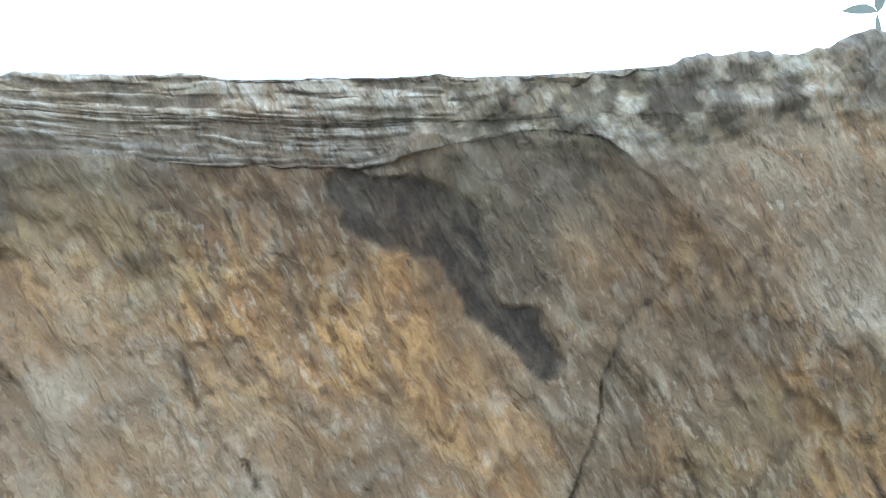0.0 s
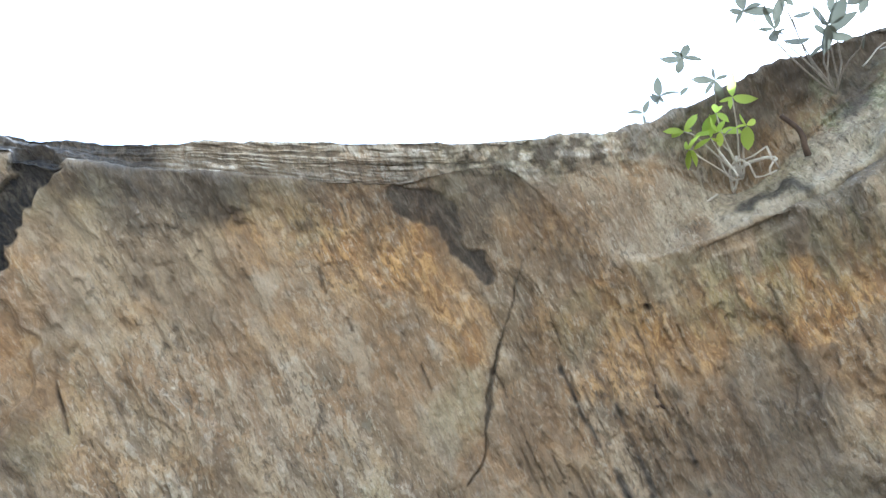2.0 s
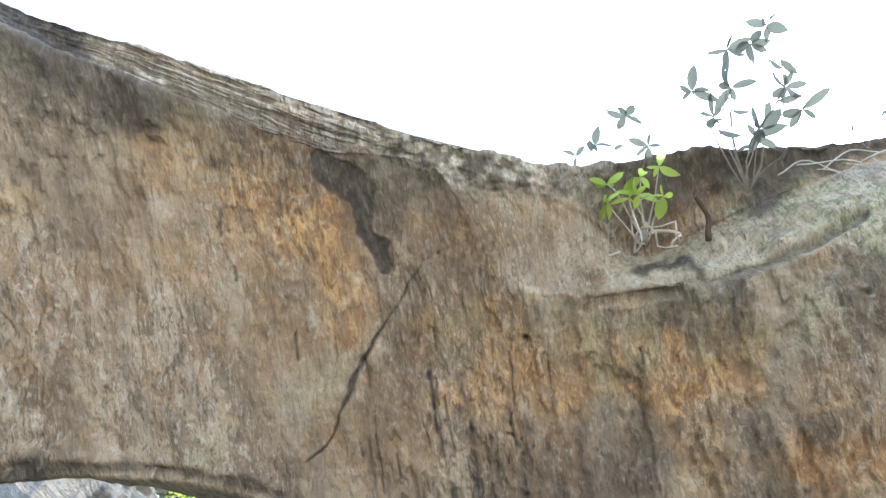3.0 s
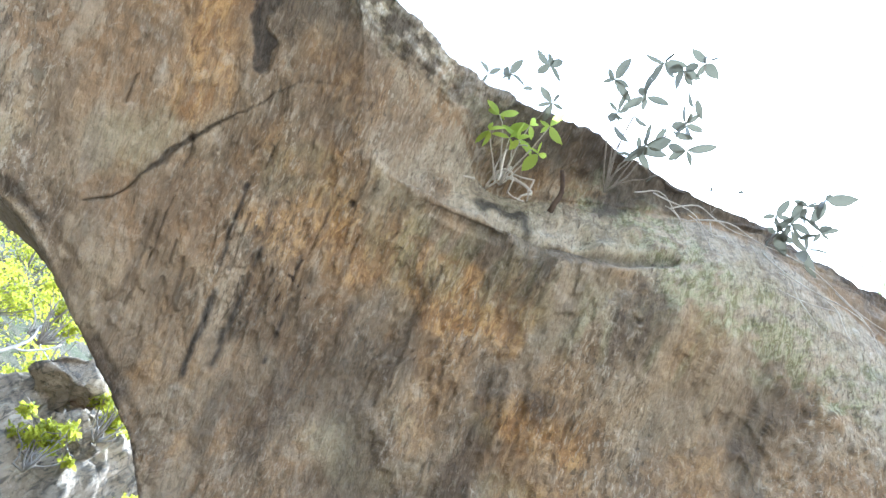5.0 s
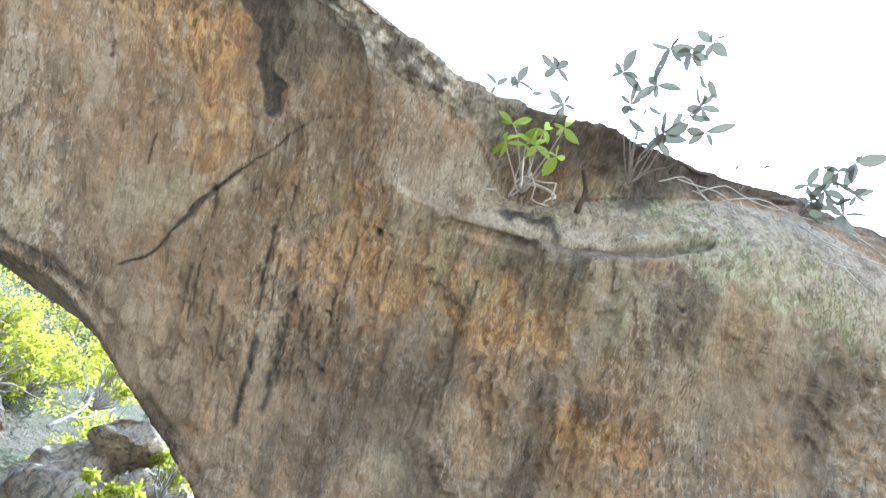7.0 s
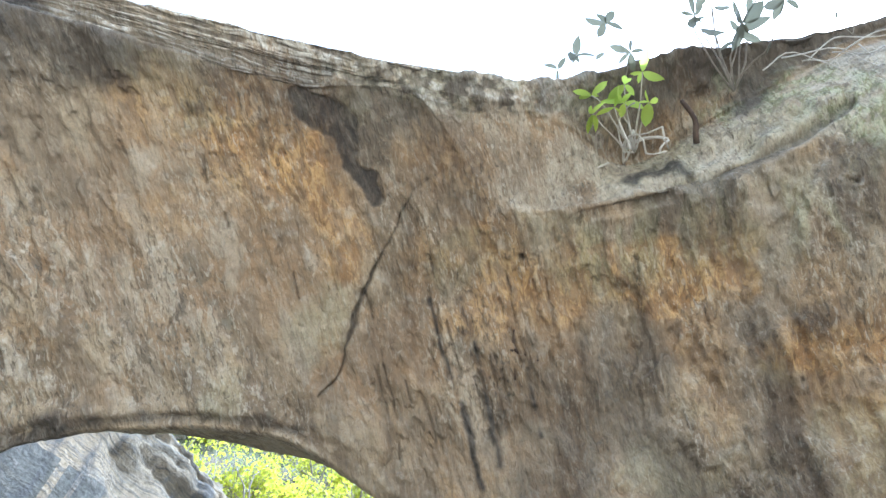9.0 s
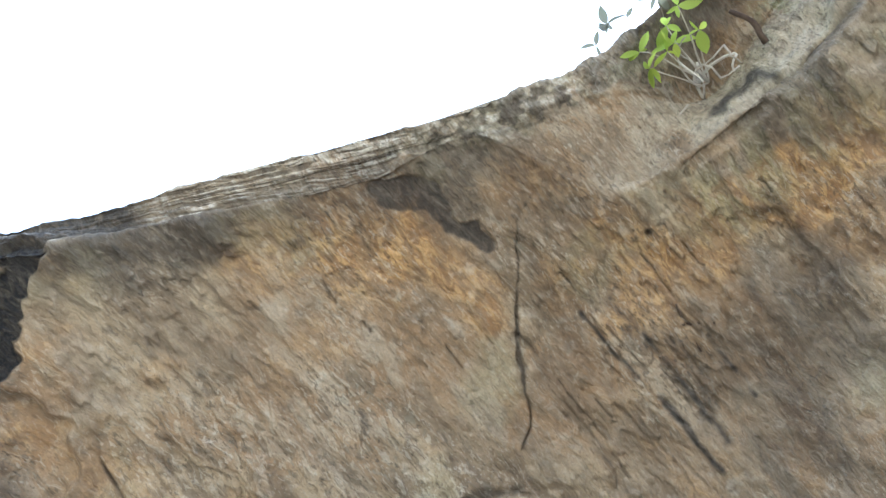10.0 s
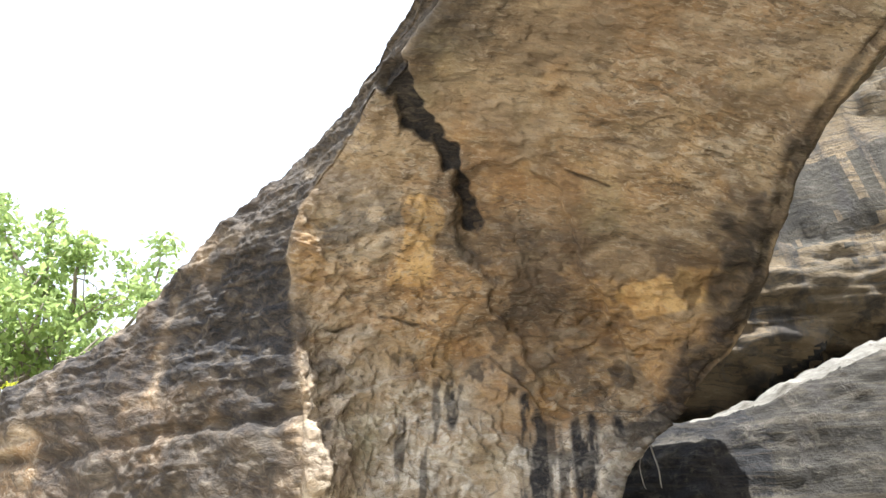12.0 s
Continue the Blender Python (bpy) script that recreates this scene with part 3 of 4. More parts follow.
    lift += (.09 * fbm(p, 2.0, 3, 125) + .04 * fbm(p, 7, 3, 126)) * smooth(c, 5.0, 6.0) * (1 - smooth(c, 7.5, 9)) * smooth(k, 9.8, 10.6) * (1 - .75 * smooth(k, 11.8, 12.8))
    lift += smooth(c, 9.8, 10.6) * (1 - smooth(c, 13, 14)) * smooth(k, 9.8, 10.6) * (.05 * fbm(p, 3.2, 4, 225, .6) + .012 * np.sign(bed) * np.abs(bed) ** .5)
    lift += (.05 * fbm(p, 3.5, 4, 199, .6) + .02 * np.sign(knob) * np.abs(knob) ** .5) * (1 - smooth(c, .8, 1.6))
    out = nrm.reshape(-1, 3)
    notch = np.clip(1 - abs(p[:, 0] + .45) / .42, 0, 1)
    moved = (p + out * (lift * smooth(p[:, 2], -.5, .6))[:, None])
    moved[:, 2] -= .055 * np.exp(-((p[:, 0] + .03) / .17) ** 2) * smooth(c, 9, 12.5) * (1 - smooth(c, 16, 17.5))      # the saddle between the two blocks

    # stains with shapes of their own: rust, seepage, crust, lichen; the dark mask also carries painted shade
    rough = fbm(p, 2.6, 4, 71)
    rag2 = p + np.stack([fbm(flow, 3.2, 3, 73), fbm(flow, 3.2, 3, 79), fbm(flow, 3.2, 3, 83)], axis=1) * .22
    ochre = sum(near(rag2, line, a, b) * s for line, a, b, s in (
        ([(.94, 2.09, 5.47), (1.1, 1.86, 5.52), (1.41, 1.69, 5.5), (1.72, 1.59, 5.39), (2.19, 1.24, 5.27)], .12, .30, 1.0), ([(.89, 1.59, 5.64)], .03, .2, .8),
        ([(2.36, 1.6, 4.96), (2.61, 1.48, 4.83), (2.91, 1.34, 4.74)], .05, .18, .85), ([(2.19, 1.02, 5.36)], .03, .22, .6), ([(1.95, 1.3, 5.4)], .03, .25, .6),
        ([(-.29, 1.5, 5.77), (.0, 1.68, 5.7), (.13, 1.9, 5.65)], .10, .28, .95), ([(-1.3, 1.27, 5.75), (-1.0, 1.46, 5.73), (-.68, 1.61, 5.7)], .10, .3, .85), ([(-.9, 1.35, 5.78), (-.4, 1.45, 5.77)], .06, .26, .8),
        ([(-3.08, 1.42, 5.0), (-3.28, 1.57, 4.77)], .12, .26, .5), ([(-2.51, 3.1, 4.57), (-2.2, 3.25, 4.62)], .12, .30, .5), ([(-3.32, 2.35, 4.38), (-3.45, 2.2, 4.1)], .06, .25, .8),
        ([(-2.37, 2.34, 5.02), (-2.1, 2.6, 5.0)], .05, .4, .5), ([(-3.5, 1.6, 4.4)], .05, .35, .5), ([(.3, 1.25, 5.8), (.7, 1.2, 5.78)], .04, .22, .5)))
    fresh = np.maximum(near(fray, [(-3.06, 1.52, 5.0), (-3.16, 1.55, 4.88), (-3.3, 1.58, 4.74)], .13, .15), near(fray, [(-2.6, 2.95, 4.58), (-2.4, 3.12, 4.57), (-2.2, 3.33, 4.55)], .13, .16)) * soffit
    longband = fbm((flow + wobble) * (.7, 3.0, 1.2), 1.0, 3, 75)
    warm = soffit * smooth(p[:, 0], .2, 1.2)
    ochre = np.clip(.9 * ochre + .4 * smooth(rough, .22, .5) * soffit + .36 * warm * smooth(longband, .0, .3) + .45 * bay * smooth(rough, -.2, .3), 0, 1)
    ochre = ochre * (1 - .45 * leg_s)
    ochre = np.maximum(ochre, .6 * smooth(c, 9.6, 10.2) * (1 - smooth(c, 11.2, 12.2)) * smooth(k, 10.6, 11.2) * (1 - smooth(k, 12.6, 13.4)) * smooth(rough, -.2, .3))
    tone = fbm((p + wobble) * (1.7, 1.7, 2.4), 1.0, 4, 171, .6)
    ochre = np.maximum(ochre, .6 * leg_s * smooth(tone, .08, .14) * smooth(p[:, 2], 3.85, 4.0))
    leg = smooth(-k, -5.2, -3.6)
    dark = np.clip(seam_m + .84 * seep_m + .66 * np.minimum(crack, 1) * (.65 + .35 * smooth(p[:, 1], 1.25, 1.7)) + .45 * np.minimum(slits, 1) + .9 * np.minimum(holes, 1), 0, 1)
    # the shaded rim, its shade put into the colour
    band = smooth(c + .7 * fbm(p, 4, 3, 93) + .25, 4.35, 5.2) * (1 - smooth(c + 1.2 * fbm(p, 3, 2, 94), 6.4, 8.0)) * (1 - notch * smooth(c, 5.6, 6.2)) * smooth(k, 5, 6) * (1 - smooth(k, 9.2, 10.2)) * smooth(fbm(p, 1.8, 3, 91), -.9, -.2)
    dark = np.maximum(dark, band * (.72 - .2 * smooth(k, 6.9, 7.6)))
    # the outer nose is darkened the same way, for its shade
    nose = (1 - .4 * smooth(k, 6.4, 7.0)) * front * smooth(k, 3.4, 4.2) * (1 - smooth(k, 6.5, 7.1)) * smooth(fbm(p, 3, 3, 95), -.9, -.2)
    dark = np.maximum(dark, .9 * nose)
    dark = np.maximum(dark, .9 * (1 - smooth(c + .6 * fbm(p, 4, 3, 99), .9, 1.3)) * smooth(k, 2, 2.6) * (1 - smooth(k, 4.8, 5.5)))
    dark = np.maximum(dark, .55 * (1 - smooth(c + .5 * fbm(p, 3, 3, 99), .35, .7)) * smooth(fbm(p, 2, 3, 223), -.3, .15))
    # soft shade under the crown's lip and round the notch, painted dark
    lip_shade = np.maximum(near(warp, [(-.5, 1.08, 5.86), (-.3, 1.13, 5.85), (-.05, 1.22, 5.83), (.05, 1.4, 5.8)], .10, .24), .95 * near(warp, [(-2.0, 1.02, 5.7), (-1.5, 1.03, 5.8), (-1.1, 1.06, 5.82), (-.7, 1.09, 5.84), (-.4, 1.14, 5.84)], .05, .13))
    dark = np.maximum(dark, .5 * lip_shade * smooth(fbm(p, 4, 3, 183), -.45, .0))
    # the shadow line below the grey brow, drawn in colour too
    dark = np.maximum(dark, .35 * undercut * smooth(fbm(p, 3, 2, 185), -.35, .1))
    mottle = smooth(fbm(p, 6, 4, 205, .6), -.35, .2)
    # the first two lines deepen the lip's painted shade beside the notch
    for line, full, none, much in (([(-1.35, 1.07, 5.79), (-.9, 1.15, 5.81), (-.5, 1.2, 5.83)], .06, .13, .45), ([(-.3, 1.08, 5.88), (.1, 1.03, 5.88), (.46, .99, 5.88), (.75, .95, 5.87)], .04, .13, .42),
                                   ([(-.1, 1.22, 5.86), (.06, 1.36, 5.83)], .07, .2, .25), ([(-1.12, 2.98, 4.88), (-1.4, 3.12, 4.82), (-1.67, 3.13, 4.77), (-2.04, 3.39, 4.61), (-2.5, 3.6, 4.3)], .06, .15, .8)):
        dark = np.maximum(dark, much * near(fray, line, full, none) * mottle)
    # brown stains: under the crown, beside the long crack, and in the hollow of the left haunch; the last line browns
    # the leg's corner to mute its sun
    brown = np.zeros(len(p))
    for line, full, none, much in (([(-.9, 1.24, 5.81), (-.46, 1.32, 5.8)], .04, .12, .7), ([(.47, 1.5, 5.71), (.68, 1.79, 5.59), (.94, 2.01, 5.52), (1.2, 2.3, 5.36)], .1, .26, .75), ([(.35, 1.15, 5.82), (.9, 1.2, 5.76)], .12, .3, .6),
                                   ([(-2.84, 1.61, 5.17), (-2.82, 2.06, 5.0), (-2.87, 2.35, 4.81), (-2.83, 2.87, 4.55), (-3.0, 3.07, 4.35)], .07, .24, .75), ([(-2.33, 1.88, 5.28), (-2.31, 2.13, 5.18), (-2.01, 2.31, 5.21)], .02, .1, .7),
                                   ([(-2.37, 1.7, 5.34), (-2.4, 1.99, 5.2), (-2.36, 2.25, 5.07)], .02, .09, .7), ([(-3.12, 1.9, 4.8), (-3.04, 2.25, 4.72), (-3.2, 2.4, 4.55), (-3.32, 2.6, 4.3)], .05, .17, .8),
                                   ([(1.7, 2.0, 5.2), (2.1, 2.3, 4.9), (2.4, 2.4, 4.6)], .1, .3, .55), ([(2.5, 1.0, 5.0), (2.8, 1.2, 4.75)], .06, .2, .6), ([(-3.72, 1.05, 4.15), (-3.78, 1.15, 3.8), (-3.82, 1.25, 3.5)], .12, .3, .85)):
        brown = np.maximum(brown, much * near(fray, line, full, none) * (.35 + .65 * mottle))
    run = fbm((flow + wobble) * (.9, 8.0, 3.0), 1.0, 3, 219, .6)
    brown = np.maximum(brown, .62 * soffit * smooth(p[:, 0], 1.3, 2.4) * (.3 + .7 * smooth(run, -.15, .2)))
    brown = np.maximum(brown, .75 * front * leg * mottle)
    brown = np.maximum(brown, .55 * soffit * smooth(fbm((flow + wobble) * (.9, 2.6, 1.4), 1.0, 4, 211, .55), .06, .26) * smooth(p[:, 2], 4.2, 4.5))
    # the groove's shadow is put into the colour; the breaks are dark cracks
    dark = np.maximum(dark, np.maximum(.55 * groove, .8 * breaks))
    dark = np.maximum(dark, .6 * crust * smooth(fbm(p, 13, 3, 187), -.05, .2))
    dark = np.maximum(dark, .5 * near(rag2, [(-2.85, 1.95, 4.98), (-2.95, 2.3, 4.75), (-3.1, 2.7, 4.4)], .12, .4))
    drip = fbm(p * (3.2, 3.2, .35), 1.0, 3, 97)
    # the shoulder of the left leg: black algae in a broad run beside the edge, paler further out
    shoulder = front * leg * smooth(p[:, 2], 3.75, 4.1) * (1 - smooth(near(rag2, [(-4.44, .3, 4.4), (-4.5, .35, 3.9)], .02, .06), .2, .8))
    dark = np.maximum(dark, shoulder * np.maximum(1 - smooth(c + .8 * fbm(p, 2, 3, 131), 10.6, 12.2), .95 * smooth(drip + .3, -.1, .3) * (1 - smooth(c, 13.0, 14.5))))
    runs = sum(plan_near(r, .006, w) for r, w in (([(.84, 2.04, 0), (1.0, 2.3, 0), (1.12, 2.5, 0), (1.22, 2.68, 0), (1.3, 2.84, 0)], .055), ([(1.02, 2.62, 0), (1.16, 2.86, 0), (1.24, 3.0, 0)], .035), ([(1.35, 2.3, 0), (1.5, 2.6, 0)], .03), ([(.66, 2.1, 0), (.8, 2.34, 0), (.9, 2.5, 0)], .03)))
    runs = runs * (.35 + .65 * smooth(fbm(flow * (2.5, 26, 8), 1.0, 3, 141), -.35, .15))
    dark = np.maximum(dark, .92 * np.clip(runs, 0, 1))
    dark = np.maximum(dark, .5 * near(rag2, [(.95, 2.15, 5.5), (1.15, 2.5, 5.28), (1.25, 2.8, 5.1)], .03, .11))
    dark = np.maximum(dark, .42 * soffit * (.35 + .65 * smooth(p[:, 0], .3, 1.0)) * smooth(-longband, .12, .35))
    dark = np.maximum(dark, front * leg * .75 * smooth(drip, -.05, .2))
    # the crown's outer face: thin beds, dark in the joints, greyer towards the right
    crown = face * smooth(k, 6.3, 7.0) * (1 - smooth(k, 10.6, 11.4))
    dark = np.maximum(dark, crown * ((1 - right) * .55 * smooth(-leaf_bed, .02, .12) + right * (.5 * smooth(-pit, .02, .2) + .2 * smooth(fbm(p, 4, 3, 127), -.2, .2))))
    dark = np.maximum(dark, .5 * face * leg * smooth(-lamina, .1, .3))
    dark = np.maximum(dark, .95 * front * near(fray, [(-3.6, .66, 4.75), (-3.8, .75, 4.4), (-3.95, .85, 3.95)], .22, .48))
    # ragged darkening along the leg's rim, put in to mute the sun there
    dark = np.maximum(dark, .8 * leg * smooth(c, 5.3, 5.8) * (1 - smooth(c, 7.2, 8.2)) * smooth(fbm(p * (2, 2, .7), 1.0, 3, 157), -.35, .05))
    # black run-off down the foot of the leg, and the joint above it with its shadow put into the colour
    foot = soffit * leg * (1 - smooth(p[:, 2] + .10 * fbm(p, 3.2, 3, 121), slab - .07, slab))
    trail = sum(near(p * (1, 1, 0) + .05 * fbm(p * (4, 4, .8), 1.0, 3, 153)[:, None], [(x, y, 0)], r * .6, r) for x, y, r in ((-3.42, 2.6, .13), (-3.25, 2.83, .12), (-3.1, 3.0, .06), (-3.62, 2.1, .05)))
    dark = np.maximum(dark, foot * np.clip(trail * (.25 + .85 * smooth(fbm(p * (13, 13, 1.6), 1.0, 4, 159, .65), -.28, .05)), 0, 1))
    dark = np.maximum(dark, .75 * foot * smooth(fbm(p * (6, 6, .6), 1.0, 4, 161, .65), .12, .26))
    dark = np.maximum(dark, .55 * near(rag2, [(-2.71, 2.42, 4.81), (-2.88, 2.76, 4.53), (-3.1, 2.9, 4.2)], .10, .24) * smooth(fbm(p, 5, 4, 197, .6), -.35, .15))
    dark = np.maximum(dark, .6 * near(rag, [(-1.54, 3.13, 4.8), (-1.83, 3.28, 4.67), (-2.2, 3.5, 4.5), (-2.68, 3.45, 4.22)], .05, .13))
    seat = np.exp(-((p[:, 2] - slab + .10 * fbm(p, 3.2, 3, 121)) / .025) ** 2) * soffit * leg
    dark = np.maximum(dark, .75 * seat * smooth(p[:, 1], 2.3, 2.6) * smooth(fbm(p, 3, 2, 155), -.4, .1))
    scar = near(rag2, [(2.55, 1.38, 4.92)], .06, .2) + .8 * near(rag2, [(1.72, 1.65, 5.41)], .02, .12) + .8 * near(rag2, [(2.04, 1.95, 5.09)], .05, .2)
    dark = np.maximum(dark, .6 * np.clip(scar, 0, 1))
    # the brow over the shelf on the right: its overhang's shade put into the colour, then one dark stain
    brow = smooth(c, 9.6, 10.6) * smooth(k, 9.6, 10.4)
    dark = np.maximum(dark, brow * (.2 + .55 * smooth(c + 1.2 * fbm(p, 4, 4, 217, .6), 10.9, 12.3)))
    dark = np.maximum(dark, .75 * near(fray, [(2.3, .28, 6.0), (2.2, .42, 5.92)], .08, .2))
    dark = np.maximum(dark, .5 * smooth(c, 6.0, 6.6) * (1 - smooth(c, 9.3, 10)) * smooth(k, 10, 10.6) * .7 * smooth(fbm(p, 17, 4, 195, .7), .05, .25))
    # shade in the recess of the left shoulder's ledge, as colour
    dark = np.maximum(dark, .8 * brk * smooth(fbm(p, 1.2, 2, 134), -.3, .2))
    dark = np.maximum(dark, .85 * front * leg * smooth(fbm(p, 2.4, 4, 147), -.3, .12) * (1 - .5 * smooth(c, 12.0, 13.4)))
    dark = np.maximum(dark, .85 * near(rag, [(1.70, 1.02, 5.74), (1.86, .93, 5.70)], .05, .12))
    dark = np.maximum(dark, .8 * front * leg * (1 - smooth(p[:, 2], 3.7, 4.0)) * smooth(fbm(p * (1.5, 1.5, .8), 1.0, 3, 137), -.15, .15))
    joints = sum(near(warp, j, .005, .03) for j in ([(-3.50, 2.3, 3.95), (-3.54, 2.3, 3.3)], [(-3.62, 1.95, 3.9), (-3.66, 1.95, 3.2)], [(-3.3, 2.72, 3.9), (-3.35, 2.72, 3.3)], [(-3.75, 1.5, 3.6), (-3.4, 2.4, 3.55)]))
    dark = np.maximum(dark, np.clip(joints, 0, 1) * .9)
    gap = facet - np.floor(facet)
    dark = np.maximum(dark, leg_s * .16 * (1 - smooth(np.minimum(gap, 1 - gap), .015, .06)) * smooth(fbm(p, 2.6, 2, 173), -.2, .2))
    dark = np.maximum(dark, leg_s * .6 * smooth(-tone, .12, .17) * smooth(p[:, 2], 3.9, 4.1))
    stripe = front * near(warp, [(-4.38, .25, 4.65), (-4.46, .3, 4.31), (-4.51, .32, 4.03)], .015, .07)
    dark *= 1 - .35 * stripe
    spot = fbm(p, 11, 3, 101)
    pale = .28 * smooth(spot, .30, .5) * smooth(fbm(p, 1.1, 2, 103), -.1, .4)
    pale = np.maximum(pale, soffit * leg * (1 - smooth(p[:, 2] + .16 * fbm(p, 3, 3, 151), slab - .2, slab + .05)) * smooth(fbm(p, 2.5, 3, 215), -.45, .1) * (.15 + .85 * smooth(p[:, 1], 1.4, 1.75)))
    pale = np.maximum(pale, crown * np.where(right > .5, .35 + .5 * smooth(pit, .0, .25), .3 + .65 * smooth(leaf_bed, -.02, .14)) * (1 - smooth(k, 9.8, 10.8)))
    pale = np.maximum(pale, .25 * stripe)
    dust = np.maximum(0, .85 * smooth(c, 6.0, 6.5) * (1 - smooth(c, 9.2, 9.9)) * smooth(k, 9.9, 10.4) * smooth(fbm(p, 3, 3, 207), -.5, .0))
    dust = np.maximum(dust, .2 * soffit * smooth(fbm((p + wobble) * (1.0, 1.0, 1.4), 1.0, 3, 213), .12, .4))
    pale = np.maximum(pale, front * leg * .3 * smooth(c, 12.2, 13.2))
    pale = np.maximum(pale, .35 * near(rag2, [(-3.25, 1.0, 5.1), (-3.6, 1.25, 4.5), (-3.75, 1.4, 3.9)], .16, .34) * soffit)
    # moss on the shelf and over its rounded end, in speckled cushions
    moss = np.maximum(near(rag2, [(2.15, .5, 5.93), (2.42, .22, 5.86), (2.58, .18, 5.55), (2.8, .08, 5.3)], .12, .3), near(rag2, [(2.6, .2, 5.35), (2.81, .1, 5.2), (3.14, -.06, 5.1), (3.45, -.25, 4.95)], .13, .34))
    lichen = np.maximum(moss * smooth(fbm(p, 15, 3, 209, .6), -.22, .08), .35 * smooth(c, 6.0, 7) * (1 - smooth(c, 9.5, 10.2)) * smooth(k, 10.2, 10.9) * smooth(fbm(p, 3.2, 4, 109), -.1, .25))
    lichen = np.maximum(lichen, .6 * soffit * near(p + (0, 0, .1), [(1.5, 1.5, 5.5), (2.1, 1.0, 5.3), (2.7, .5, 5.0), (3.1, .25, 4.9)], .12, .4) * smooth(run, -.05, .25))
    lichen = np.maximum(lichen, .55 * near(rag2, [(-3.76, 1.5, 3.76), (-3.8, 1.6, 3.6)], .06, .2))
    lichen = np.maximum(lichen, .6 * face * smooth(k, 8.3, 8.8) * (1 - smooth(k, 10.3, 11)) * smooth(spot, .05, .3))
    lichen = np.maximum(lichen, .4 * crust * smooth(fbm(p, 12, 3, 189), -.1, .2))
    lichen = np.maximum(lichen, .3 * soffit * smooth(fbm(p, 1.7, 3, 113), .25, .5))
    me = grid_mesh("rock_arch", moved.reshape(nu, nv, 3), SANDSTONE, True)
    # the dark channel holds seepage and painted shade together
    col = me.color_attributes.new("stains", "FLOAT_COLOR", "POINT")
    col.data.foreach_set("color", np.stack([ochre, dark, pale, lichen], axis=1).astype(np.float32).clip(0, 1).ravel())
    col = me.color_attributes.new("marks", "FLOAT_COLOR", "POINT")
    col.data.foreach_set("color", np.stack([fresh, brown, dust, 0 * dust], axis=1).astype(np.float32).clip(0, 1).ravel())
    return tagged(new("rock_arch", me), "natural tan sandstone arch with cracked, rust-streaked underside and black seepage stains", "rock arch", kind="structure")


rock_arch = arch()


# ---- ground and hillside: one sheet ----
def ground_height(x, y):
    h = 0.05 * np.sin(x * 1.3) * np.cos(y * 1.1)
    rise = np.interp(y, [4.5, 7, 8.2, 12, 20, 45, 400], [0, 3.5, 7.2, 15, 24, 36, 40]) * smooth(x, -16, -9)
    side = np.interp(x, [-60, -18, -8.5, -6.5], [9, 6, 1.0, 0.0]) * smooth(-y, -4, 1)
    return h + np.maximum(rise, side)


def ground():
    near_axis = np.arange(-16, 16.01, .4)
    far = np.array([18, 21, 25, 32, 45, 70, 120, 250, 600, 1500])
    ax = np.concatenate([-far[::-1], near_axis, far])
    X, Y = np.meshgrid(ax, ax, indexing="ij")
    Z = ground_height(X, Y)
    flat = np.stack([X, Y, Z], axis=-1)
    bump = fbm(flat.reshape(-1, 3), .7, 4, 7).reshape(X.shape) * np.where((Y > 5) & (np.abs(X) < 40), .6, .08)
    flat[..., 2] += bump
    me = grid_mesh("ground", flat, SOIL)
    me.materials.append(SCRUB_EARTH)
    hill = (Z + 0 * X > .9)[:-1, :-1].ravel()
    me.polygons.foreach_set("material_index", hill.astype(np.int32))
    return tagged(new("ground", me), "dry buff soil and rubble rising to a steep hillside", "ground", kind="structure")


ground()


